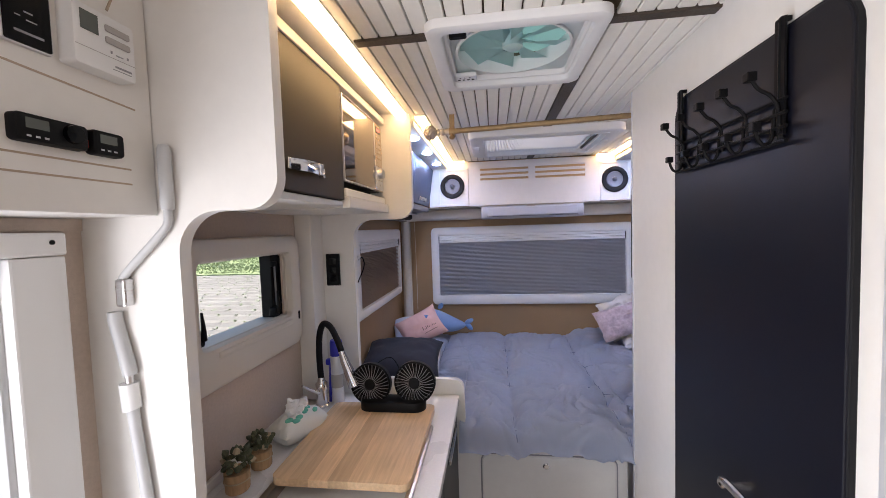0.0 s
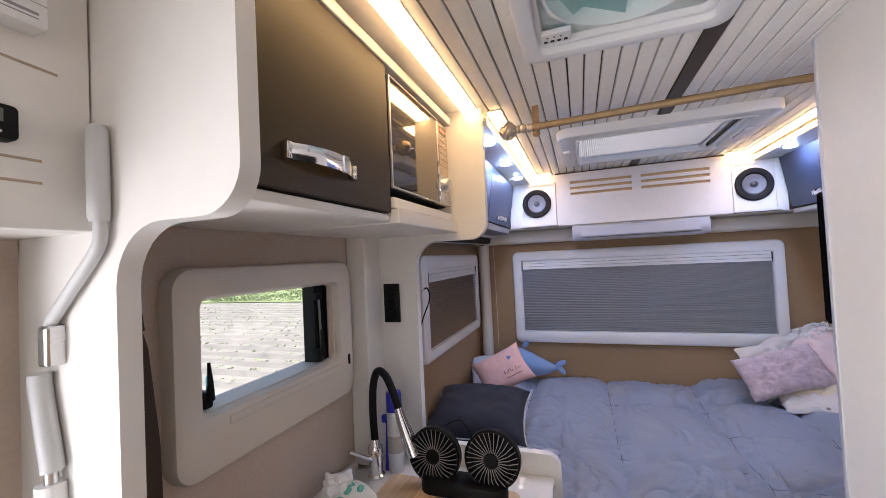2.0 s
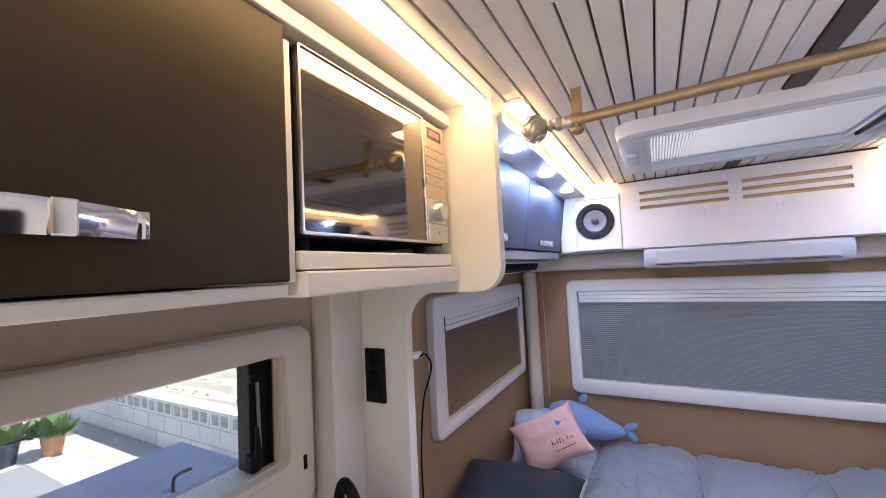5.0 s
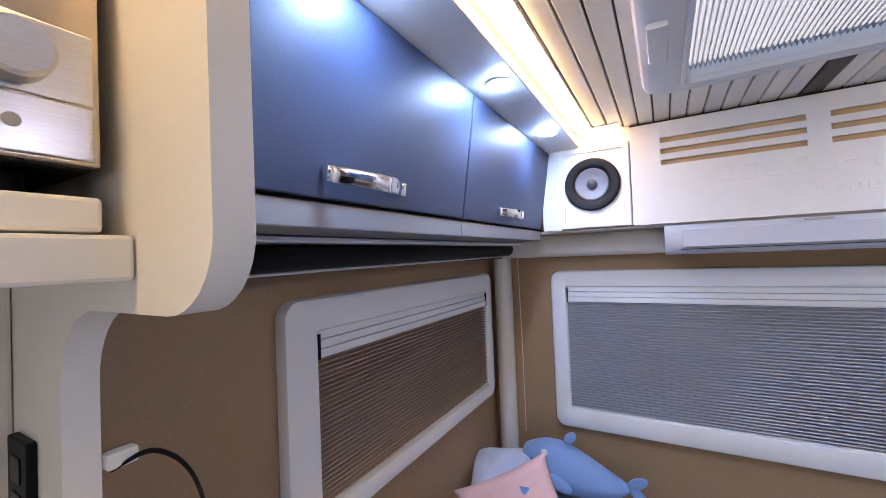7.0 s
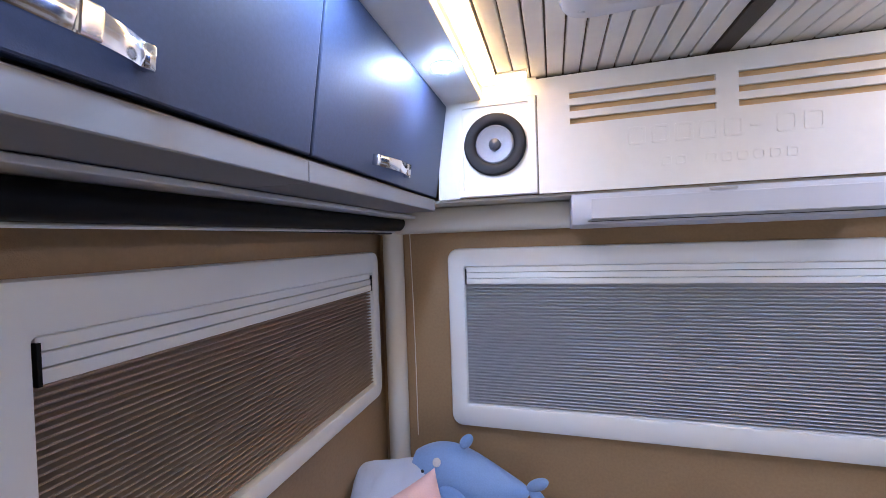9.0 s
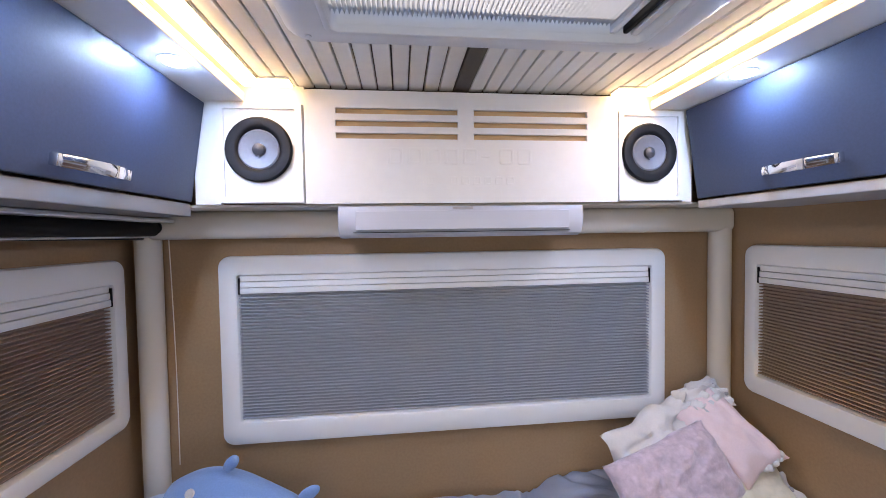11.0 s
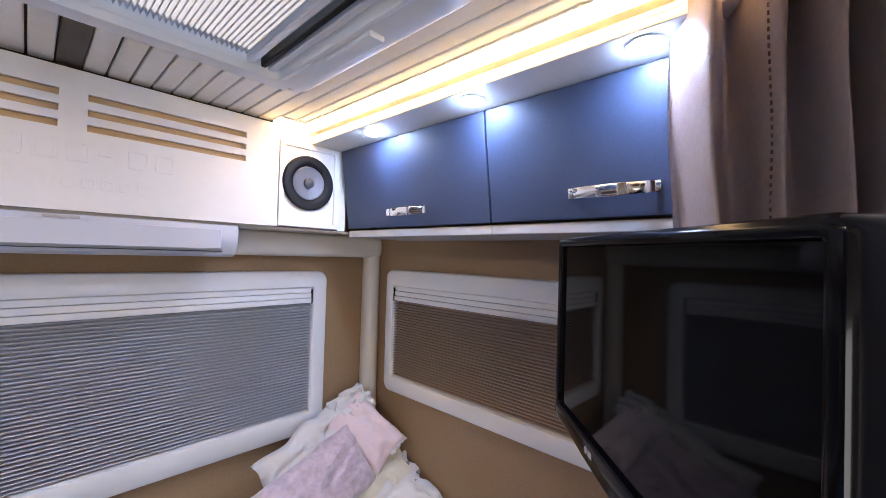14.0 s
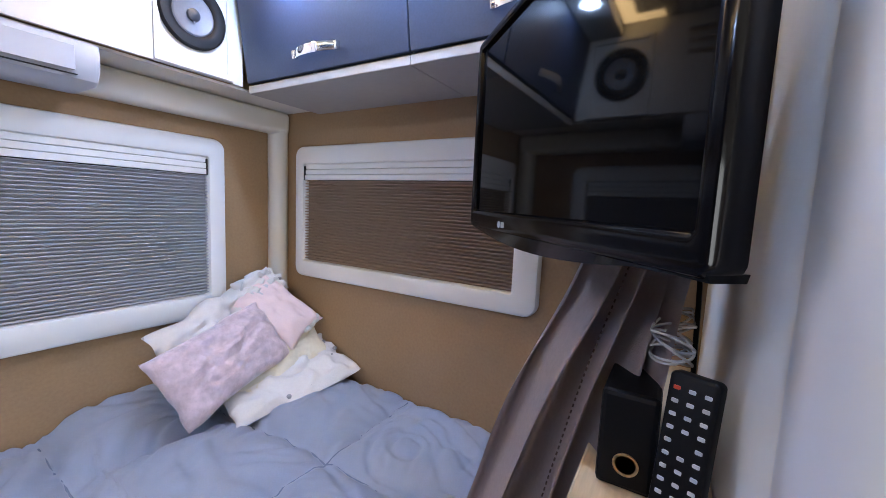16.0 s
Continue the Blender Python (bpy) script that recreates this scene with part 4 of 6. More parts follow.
def television():
    far, near = Vector((0.640, 1.902, 1.340)), Vector((0.278, 1.556, 1.334))
    m = basis(far, near - far, (0, 0, 1))
    W, Hh = (near - far).length, 0.318
    tv = thing("television", (0.45, 1.72, 1.33), "black flat television on a wall arm beside the bed", "television")
    part("back_shell", slab(B(), m @ Matrix.Rotation(math.pi, 4, 'Y') @ Matrix.Translation((-W, 0, 0)), (0.05, W - 0.05, 0.03, Hh - 0.06), 0.03, 0.0, 0.045, 0.012), M_BLACK, tv, "", True)
    fb = part("bezel", ring(B(), m, (0, W, 0, Hh), 0.012, (0.016, W - 0.016, 0.030, Hh - 0.016), 0.002, 0.026, 0.006, -0.004), M_GLOSS_BLACK, tv, "glossy black bezel", True)
    part("screen", obox(B(), m, 0.014, W - 0.014, 0.028, Hh - 0.014, 0.006, 0.019), M_SCREEN, tv, "switched-off dark screen")
    bm = B()
    n = 14
    loops = []
    for i in range(n + 1):
        t = i / n
        dip = 0.016 * max(0.0, 1 - abs((t - 0.45) / 0.42) ** 2)
        u = 0.004 + t * (W - 0.008)
        loops.append([m @ Vector((u, 0.004, 0.022)), m @ Vector((u, -0.002 - dip, 0.018)), m @ Vector((u, -0.002 - dip, -0.01)), m @ Vector((u, 0.004, -0.012))])
    skin(bm, loops, True, True, True)
    part("lower_lip", bm, M_GLOSS_BLACK, tv, "", True)
    part("badge", lathe(B(), m @ Matrix.Translation((0.15, 0.012, 0.0262)), [(0.005, 0), (0.005, 0.0006)], 18), M_LABEL, fb, "small grey round badge")
    part("badge", obox(B(), m, 0.158, 0.170, 0.008, 0.016, 0.0262, 0.0267), M_LABEL, fb)
    arm = part("wall_arm", tube(B(), [m @ Vector((W * 0.5, Hh * 0.5, -0.045)), (0.60, 1.60, 1.507), (0.68, 1.530, 1.507)], 0.014, 10), M_BLACK, tv, "", True)
    part("wall_plate", box(B(), 0.64, 0.72, 1.526, 1.536, 1.44, 1.57, 0.003), M_BLACK, arm)


television()

AT.xyz = 0.04, 0.01, 0
sc = thing("side_cabinet", (0.62, 1.58, 0.0), "low white cabinet with wooden top beside the bed", "cabinet")
part("body", box(B(), 0.335, XR - 0.004, 1.517, 1.645, 0.0, 1.030, 0.003), M_WHITE, sc)
part("top", box(B(), 0.325, XR - 0.004, 1.517, 1.662, 1.031, 1.052, 0.004), M_PINE, sc, "pale wooden top")
bx = thing("set_top_box", (0.47, 1.575, 1.0525), "black upright plastic box on the side cabinet", "box")
part("case", box(B(), 0.415, 0.60, 1.578, 1.640, 1.0525, 1.170, 0.006), M_BLACK, bx)
part("front_ring", lathe(B(), basis((0.4145, 1.608, 1.085), (0, -1, 0), (0, 0, 1)), [(0.014, 0), (0.014, 0.001), (0.011, 0.001), (0.011, 0.0)], 28), M_BRASS, bx, "tan ring mark")
rem = thing("remote_control", (0.37, 1.525, 1.0525), "long black remote control leaning on the wall", "remote control")
mrm = Matrix.Translation((0.372, 1.558, 1.0525)) @ Euler((radians(80), 0, radians(-112))).to_matrix().to_4x4()
part("case", slab(B(), mrm, (-0.023, 0.023, 0.0, 0.165), 0.006, 0.0, 0.016, 0.004), M_BLACK, rem, "", True)
for r in range(11):
    for cc in range(3):
        mat = M_RED if (r == 10 and cc == 0) else M_PIPING
        if r in (6,) and cc == 1:
            continue
        u, v = -0.014 + cc * 0.014, 0.016 + r * 0.0133
        part("button", slab(B(), mrm, (u - 0.0032, u + 0.0032, v - 0.002, v + 0.002), 0.001, 0.0155, 0.0172, 0.0005, 2), mat, rem)
cb = thing("cable", (0.46, 1.55, 1.20), "tangled thin white and grey cables behind the box", "cable")
for k in range(5):
    pts = []
    for i in range(26):
        a = i * 0.5 + k * 1.3
        pts.append((0.47 + 0.04 * math.cos(a) + 0.01 * k, 1.575 + 0.022 * math.sin(a * 1.3 + k), 1.215 + 0.022 * math.sin(a * 0.7 + k) + 0.004 * k))
    part("wire", tube(B(), smooth_path(pts, 3), 0.0016, 6), M_WHITE_PLASTIC if k % 2 else M_GREYPIPE, cb, smooth=True)
part("wire", tube(B(), smooth_path([(0.47, 1.545, 1.053), (0.475, 1.55, 1.2), (0.48, 1.555, 1.32), (0.50, 1.57, 1.42)]), 0.003, 6), M_BLACK, cb, "black power lead", True)

AT.xyz = 0, 0, 0
# ---- bed ----
bed = thing("bed_base", (0.3, 2.2, 0.0), "white built-in bed base with storage flap", "bed")
part("front_board", box(B(), -0.79, CX - 0.004, 1.548, 1.568, 0.0, 0.702, 0.003), M_WHITE, bed)
part("side_body", box(B(), XL + 0.006, XR - 0.006, 1.67, YR - 0.002, 0.0, 0.60), M_WHITE, bed)
mbd = basis((0, 1.548, 0), (1, 0, 0), (0, 0, 1))
fl = part("flap", slab(B(), mbd, (-0.312, 0.195, 0.18, 0.652), 0.03, 0.0, 0.006, 0.003), M_WHITE, bed, "white storage flap")
part("flap_gap", ring(B(), mbd, (-0.318, 0.201, 0.174, 0.658), 0.034, (-0.313, 0.196, 0.179, 0.653), 0.03, 0.0016, 0.0004, -0.001), M_GREY_PRINT, bed, "grey flap seal")
part("lock", lathe(B(), mbd @ Matrix.Translation((-0.065, 0.617, 0.006)), [(0.013, 0), (0.013, 0.004), (0.009, 0.007), (0.0, 0.007)], 24, False), M_CHROME, fl, "round chrome push lock", True)
mt = thing("mattress", (0.0, 2.2, 0.60), "thick mattress hidden under the duvet", "mattress")
part("cover", box(B(), XL + 0.01, XR - 0.01, 1.685, YR - 0.01, 0.601, 0.705, 0.03, 3), M_WHITECLOTH, mt, "", True)


def duvet():
    d = thing("duvet", (0.0, 2.2, 0.755), "light blue-grey quilted duvet spread over the bed", "duvet")
    x0, x1, y0, y1 = XL + 0.012, XR - 0.012, 1.475, YR - 0.012
    sx = [-0.94, -0.585, -0.18, 0.235, 0.585, 0.94]
    rows_right, rows_left = [1.50, 1.88, 2.25, 2.62], [1.50, 1.97, 2.51, 2.86]

    def seam_dist(v, seams):
        return min(abs(v - s) for s in seams)

    def height(x, y):
        wx = x + 0.02 * noise.noise(Vector((x * 2, y * 3, 0.5)))
        wy = y + 0.03 * noise.noise(Vector((x * 3, y * 2, 4.5)))
        a, b = seam_dist(wx, sx), seam_dist(wy, rows_right if wx > 0.235 else rows_left)
        puff = (1 - math.exp(-(a / 0.045))) * (1 - 0.85 * math.exp(-(b / 0.042)))
        z = 0.760 + 0.052 * puff
        n1 = noise.noise(Vector((x * 4.0, y * 4.0, 1.0)))
        n2 = abs(noise.noise(Vector((x * 9 + 2.2 * n1, y * 5 + 3 * n1, 2.0))))
        n3 = abs(noise.noise(Vector((x * 5 + y * 9, y * 16 - x * 6, 7.0))))
        front = max(0.0, min(1.0, (2.25 - y) / 0.6)) * max(0.0, min(1.0, (y - 1.46) / 0.12))
        n4 = abs(noise.noise(Vector((x * 9 + y * 6 + 1.5 * n1, y * 3 - x * 2, 11.0))))
        n5 = abs(noise.noise(Vector((x * 3 - y * 2, y * 11 + x * 6 + 2 * n1, 21.0))))

        def crease(v, k):
            return math.exp(-(v * k) ** 2)
        z += 0.016 * n1 - (0.010 + 0.012 * front) * crease(n2, 6) - (0.002 + 0.004 * front) * crease(n3, 6)
        z -= (0.003 + 0.013 * front) * crease(n4, 8) + (0.002 + 0.006 * front) * crease(n5, 6)
        z += 0.002 * math.sin((x - y) * 80 + 5 * n1) * math.exp(-min(a, b) / 0.03) * (0.5 + n1)
        z += 0.0015 * noise.noise(Vector((x * 28, y * 28, 3.0)))
        return z
    bm = B()
    nx, ny = 260, 230
    rows = []
    for j in range(ny + 1):
        v = j / ny
        row = []
        for i in range(nx + 1):
            x = x0 + (x1 - x0) * i / nx
            lim = y0 + 0.010 * math.sin(x * 7.5 + 1) + 0.006 * noise.noise(Vector((x * 3, 0, 9)))
            if x > 0.285:
                lim = 1.678
            elif x < -0.40:
                lim = 1.59
            y = lim + (y1 - lim) * v
            z = height(x, y)
            if lim < 1.60:
                e = (y - lim)
                z -= 0.075 * math.exp(-(e / 0.034) ** 2) if -0.40 <= x <= 0.285 else 0.03 * math.exp(-(e / 0.03) ** 2)
            row.append(bm.verts.new((x, y, z)))
        rows.append(row)
    for a, b in zip(rows, rows[1:]):
        for i in range(nx):
            bm.faces.new((a[i], a[i + 1], b[i + 1], b[i]))
    bmesh.ops.solidify(bm, geom=bm.faces[:], thickness=0.02)
    cv = part("cover", bm, M_DUVET, d, "", True, angle=80)
    for s in sx[1:5]:
        pts = []
        for k in range(60):
            y = 1.51 + (2.85 - 1.51) * k / 59
            if s > 0.285 and y < 1.70:
                continue
            x = s - 0.02 * noise.noise(Vector((s * 2, y * 3, 0.5)))
            pts.append((x, y, height(x, y) + 0.0008 - (0.075 * math.exp(-((y - y0) / 0.034) ** 2) if y < 1.6 else 0)))
        part("quilt_seam", tube(B(), pts, 0.0022, 5), M_THREAD, cv, "stitched quilt seam")
    for xa, xb, ys in ((0.235, 0.92, rows_right), (-0.92, 0.235, rows_left)):
        for s in ys[1:3]:
            pts = []
            for k in range(50):
                x = xa + (xb - xa) * k / 49
                y = s - 0.03 * noise.noise(Vector((x * 3, s * 2, 4.5)))
                pts.append((x, y, height(x, y) + 0.0006))
            part("quilt_seam", tube(B(), pts, 0.0018, 5), M_THREAD, cv, "stitched quilt seam")


duvet()


def cushion(bm, m, w, h, th, n=26, pinch=0.10, seed=0, crumple=0.06):
    """A stuffed cushion, w by h, round the origin of m, with n pointing out."""
    for s in (1, -1):
        g = []
        for j in range(n + 1):
            row = []
            for i in range(n + 1):
                u, v = -1 + 2 * i / n, -1 + 2 * j / n
                t = th / 2 * (max(0, 1 - abs(u) ** 3.2) ** 0.55) * (max(0, 1 - abs(v) ** 3.2) ** 0.55)
                wr = crumple * th * (noise.noise(Vector((u * 3 + seed, v * 3, s * 2.0))) + 0.5 * noise.noise(Vector((u * 8 + seed, v * 8, s * 5.0)))) * (1 - max(abs(u), abs(v)) ** 6)
                edge_u = 1 - pinch * (1 - v * v) * abs(u) ** 4
                edge_v = 1 - pinch * (1 - u * u) * abs(v) ** 4
                ou = crumple * 0.22 * w * noise.noise(Vector((u * 2.5, v * 2.5 + seed, 3.3))) if crumple > 0.1 else 0
                ov = crumple * 0.22 * h * noise.noise(Vector((u * 2.5 + seed, v * 2.5, 8.8))) if crumple > 0.1 else 0
                row.append(bm.verts.new(m @ Vector((u * w / 2 * edge_u + ou, v * h / 2 * edge_v + ov, s * (t + wr)))))
            g.append(row)
        for a, b in zip(g, g[1:]):
            for i in range(n):
                bm.faces.new((a[i], a[i + 1], b[i + 1], b[i]))
    bmesh.ops.remove_doubles(bm, verts=bm.verts[:], dist=1e-5)
    return bm


def cushion_edge(m, w, h, pinch=0.10):
    pts = []
    n = 20
    for a, b, du, dv in ((-1, -1, 1, 0), (1, -1, 0, 1), (1, 1, -1, 0), (-1, 1, 0, -1)):
        for i in range(n):
            t = 2 * i / n
            u, v = a + du * t, b + dv * t
            eu = 1 - pinch * (1 - v * v) * abs(u) ** 4
            ev = 1 - pinch * (1 - u * u) * abs(v) ** 4
            pts.append(m @ Vector((u * w / 2 * eu, v * h / 2 * ev, 0)))
    pts.append(pts[0])
    return pts


def facing(at, right_deg, tilt, spin):
    """Axes of a cushion that stands up: turned about z, tilted back from upright, spun in its plane."""
    return Matrix.Translation(at) @ Matrix.Rotation(radians(right_deg), 4, 'Z') @ Matrix.Rotation(radians(90 - tilt), 4, 'X') @ Matrix.Rotation(radians(spin), 4, 'Z')


m1 = facing((-0.735, 2.00, 0.868), 8, 78, -4)
t_ = thing("cushion", (-0.735, 2.0, 0.80), "dark navy square cushion with pale piping on the bed", "cushion")
part("cover", cushion(B(), m1, 0.42, 0.38, 0.15, seed=1), M_DARKCUSH, t_, "", True, angle=70)
part("piping", tube(B(), cushion_edge(m1, 0.423, 0.383), 0.003, 6), M_PIPING, t_, "pale grey piping")
m2 = facing((-0.705, 2.40, 0.935), 10, 30, 27)
t_ = thing("pillow", (-0.705, 2.4, 0.80), "small pink pillow with printed motif leaning on the bed", "pillow")
part("cover", cushion(B(), m2, 0.28, 0.205, 0.10, seed=2), M_PINK, t_, "", True, angle=70)


def on_cushion(m, u, v, w, h, th, lift=0.0015):
    a, b = 2 * u / w, 2 * v / h
    t = th / 2 * (max(0, 1 - abs(a) ** 3.2) ** 0.55) * (max(0, 1 - abs(b) ** 3.2) ** 0.55)
    return m @ Vector((u, v, t + lift))


bm = B()
for i in range(9):
    u = 0.0 + i * 0.0105
    hgt = (0.02, 0.008, 0.018, 0.018, 0.008, 0.0, 0.018, 0.009, 0.008)[i]
    if hgt:
        tube(bm, [on_cushion(m2, u, -0.035, 0.28, 0.205, 0.10), on_cushion(m2, u + 0.002, -0.035 + hgt, 0.28, 0.205, 0.10)], 0.0018, 5)
tube(bm, [on_cushion(m2, a, -0.055, 0.28, 0.205, 0.10) for a in (0.0, 0.03, 0.06, 0.085)], 0.0016, 5)
part("print", bm, M_INK, t_, "black printed strokes")
bm = B()
lathe(bm, Matrix.Translation(on_cushion(m2, 0.055, 0.035, 0.28, 0.205, 0.10, -0.002)) @ m2.to_3x3().to_4x4(), [(0.016, 0.0), (0.016, 0.003), (0.0, 0.0032)], 3, False)
part("print", bm, M_BLUE_PRINT, t_, "blue printed triangle")


def blob(at, size, turn):
    bm = B()
    m = Matrix.Translation(at) @ Euler([radians(a) for a in turn]).to_matrix().to_4x4() @ Matrix.Diagonal((*size, 1))
    lathe(bm, m, [(max(0.001, math.sin(math.pi * i / 12)), -math.cos(math.pi * i / 12)) for i in range(13)], 18)
    return bm


def whale():
    w = thing("plush_whale", (-0.59, 2.76, 0.80), "light blue plush whale lying by the rear wall", "soft toy")
    bm = B()
    nu, nv = 40, 24
    loops = []
    for i in range(nu + 1):
        t = i / nu
        x = -0.785 + 0.33 * t
        r = 0.082 * math.sin(math.pi * min(1, 0.10 + 0.90 * t)) ** 0.62 * (1 - 0.42 * t) + 0.006
        z = 0.905 - 0.045 * t + 0.008 * math.sin(6 * t)
        y = 2.755 + 0.02 * t
        loops.append([Vector((x, y + 1.15 * r * math.cos(2 * math.pi * k / nv), z + r * math.sin(2 * math.pi * k / nv))) for k in range(nv)])
    skin(bm, loops, True, True, True)
    b = part("body", bm, M_WHALE, w, "", True)
    for s in (-1, 1):
        part("tail_fluke", blob((-0.432, 2.772, 0.866 + 0.018 * s), (0.034, 0.012, 0.017), (0, -38 * s + 10, 0)), M_WHALE, w, smooth=True)
    part("back_fin", blob((-0.628, 2.75, 0.998), (0.026, 0.010, 0.016), (0, -50, 0)), M_WHALE, w, smooth=True)
    part("eye", lathe(B(), Matrix.Translation((-0.735, 2.668, 0.945)) @ Euler((radians(78), 0, radians(-20))).to_matrix().to_4x4(), [(0.0045, 0), (0.004, 0.003), (0, 0.004)], 12, False), M_INK, w)
    part("cheek_patch", lathe(B(), Matrix.Translation((-0.695, 2.672, 0.972)) @ Euler((radians(62), 0, 0)).to_matrix().to_4x4(), [(0.012, 0), (0.010, 0.004), (0, 0.005)], 12, False), M_WHITECLOTH, w)
    part("fin", blob((-0.65, 2.668, 0.885), (0.042, 0.012, 0.020), (-30, 25, 0)), M_WHALE, w, smooth=True)


whale()
t_ = thing("pillow", (-0.80, 2.60, 0.80), "pale blue pillow lying in the bed corner", "pillow")
part("cover", cushion(B(), facing((-0.80, 2.60, 0.85), 5, 76, 12), 0.27, 0.40, 0.13, seed=7), M_DUVET, t_, "", True, angle=70)


def lying(at, u, v):
    """Axes of a cushion from its long and its short direction."""
    u, v = Vector(u).normalized(), Vector(v)
    v = (v - u * v.dot(u)).normalized()
    n = u.cross(v)
    return Matrix(((u.x, v.x, n.x, at[0]), (u.y, v.y, n.y, at[1]), (u.z, v.z, n.z, at[2]), (0, 0, 0, 1)))


def pile():
    m = lying((0.655, 2.735, 0.945), (0.343, 0.09, 0.11), (-0.07, 0.08, 0.14))
    t = thing("pillow", (0.66, 2.76, 0.80), "large white crumpled pillow reclined in the corner", "pillow")
    part("cover", cushion(B(), m, 0.40, 0.27, 0.11, 36, seed=3, pinch=0.03, crumple=0.30), M_WHITECLOTH, t, "", True, angle=70)
    m = lying((0.775, 2.775, 1.075), (0.10, 0.01, 0.03), (-0.03, 0.06, 0.05))
    t = thing("cloth", (0.775, 2.80, 0.80), "white cotton cloth bunched up on the pillows", "cloth")
    part("cover", cushion(B(), m, 0.15, 0.11, 0.07, seed=9, pinch=0.0, crumple=0.5), M_WHITECLOTH, t, "", True, angle=70)
    for a, b in ((0.045, 0.02), (0.06, -0.015)):
        part("print_dot", lathe(B(), m @ Matrix.Translation((a, b, 0.026)), [(0.006, 0), (0.006, 0.004), (0.0, 0.005)], 12, False), M_GREY_PRINT, t)
    m = lying((0.785, 2.700, 1.005), (0.10, -0.15, -0.14), (0.085, 0.0, 0.04))
    t = thing("pillow", (0.785, 2.72, 0.80), "pale pink small pillow with a white oval patch", "pillow")
    part("cover", cushion(B(), m, 0.255, 0.165, 0.08, seed=4, crumple=0.16), M_PALEPINK, t, "", True, angle=70)
    part("patch", slab(B(), m @ Matrix.Translation((-0.075, 0.015, 0.030)), (-0.012, 0.012, -0.02, 0.02), 0.010, 0.0, 0.004, 0.001), M_PIPING, t, "white oval patch")
    bm = B()
    for i in range(9):
        q = m @ Vector((0.112 + 0.004 * math.sin(i * 2.1), 0.005 + 0.0075 * i, 0.008 + 0.006 * math.sin(i * 1.7)))
        lathe(bm, Matrix.Translation(q), [(max(0.001, 0.010 * math.sin(math.pi * k / 6)), -0.010 * math.cos(math.pi * k / 6)) for k in range(7)], 8)
    part("ruffle", bm, M_WHITECLOTH, t, "white ruffled corner", True)
    m = lying((0.725, 2.640, 0.868), (0.33, -0.03, 0.05), (0.0, 0.12, 0.11))
    t = thing("blanket", (0.72, 2.66, 0.80), "cream quilted blanket folded below the pillows", "blanket")
    part("cloth", cushion(B(), m, 0.37, 0.22, 0.06, 36, seed=5, pinch=0.03, crumple=0.30), M_CREAM, t, "", True, angle=70)
    m = lying((0.735, 2.590, 0.832), (0.39, -0.05, 0.05), (0.05, 0.14, 0.05))
    t = thing("blanket", (0.735, 2.60, 0.80), "white cotton cloth with grey dots on the duvet", "blanket")
    part("cloth", cushion(B(), m, 0.40, 0.24, 0.05, 36, seed=8, pinch=0.04, crumple=0.4), M_WHITECLOTH, t, "", True, angle=70)
    for a, b in ((0.17, 0.05), (0.15, -0.02), (0.12, 0.08), (0.18, 0.0), (0.165, 0.10), (-0.05, -0.10), (0.02, -0.095)):
        part("print_dot", lathe(B(), m @ Matrix.Translation((a, b, 0.016)), [(0.007, 0), (0.007, 0.005), (0.0, 0.006)], 12, False), M_GREY_PRINT, t)
    m = lying((0.575, 2.635, 0.925), (0.343, 0.06, 0.085), (-0.07, 0.08, 0.13))
    t = thing("pillow", (0.565, 2.66, 0.80), "mauve plush pillow leaning against the pile", "pillow")
    part("cover", cushion(B(), m, 0.36, 0.205, 0.095, 40, seed=6, pinch=0.05, crumple=0.14), M_PLUSH, t, "", True, angle=70)


pile()

# ---- kitchen ----
kb = thing("kitchen_unit", (-0.67, 1.05, 0.0), "white kitchen base unit with dark fronts", "cabinet")
part("body", box(B(), XK + 0.002, -0.425, 0.705, 1.543, 0.0, 0.862, 0.002), M_WHITE, kb)
for a, b in ((0.71, 1.12), (1.125, 1.535)):
    dd = part("door", box(B(), -0.424, -0.406, a, b, 0.08, 0.845, 0.003), M_NAVY_DOOR, kb, "dark laminate door")
    part("handle", box(B(), -0.4055, -0.395, a + 0.1, b - 0.1, 0.80, 0.815, 0.003), M_CHROME, dd, "chrome bar handle")
part("end_panel", prism(B(), [(-0.799, 0.0), (-0.37, 0.0), (-0.375, 0.905)] + arc(-0.415, 0.91, 0.04, 0, 90, 8) + [(-0.799, 0.95)], 'y', 1.546, 1.571), M_WHITE, kb, "raised white end panel with rounded corner", True)
wt = thing("worktop", (-0.67, 1.05, 0.863), "white solid worktop with sink cut-out", "worktop")
part("top", holed(B(), 'z', 0.863, 0.888, (XK + 0.002, -0.395), (0.705, 1.5445), [(-0.83, -0.47, 0.79, 1.30)]), M_COUNTER, wt)
part("upstand", box(B(), XK + 0.002, XK + 0.014, 0.705, 1.444, 0.8885, 0.915, 0.002), M_COUNTER, wt)
sk = thing("sink", (-0.65, 1.0, 0.70), "brushed steel inset sink under the board", "sink")
ms_ = basis((0, 0, 0.888), (1, 0, 0), (0, 1, 0))
part("rim", ring(B(), ms_, (-0.842, -0.458, 0.778, 1.312), 0.03, (-0.822, -0.478, 0.798, 1.292), 0.03, 0.004, 0.002, -0.004), M_SINK, sk, "", True)
bm = B()
skin(bm, [[Vector((x, y, z)) for x, y in round_loop(-0.822 + o, -0.478 - o, 0.798 + o, 1.292 - o, 0.03)] for o, z in ((0, 0.884), (0.01, 0.74), (0.03, 0.73))], True, False, True)
part("bowl", bm, M_SINK, sk, "", True)
cbd = thing("cutting_board", (-0.655, 1.19, 0.892), "pale laminated wooden cutting board on the sink", "cutting board")
nst = 7
bw = 0.372 / nst
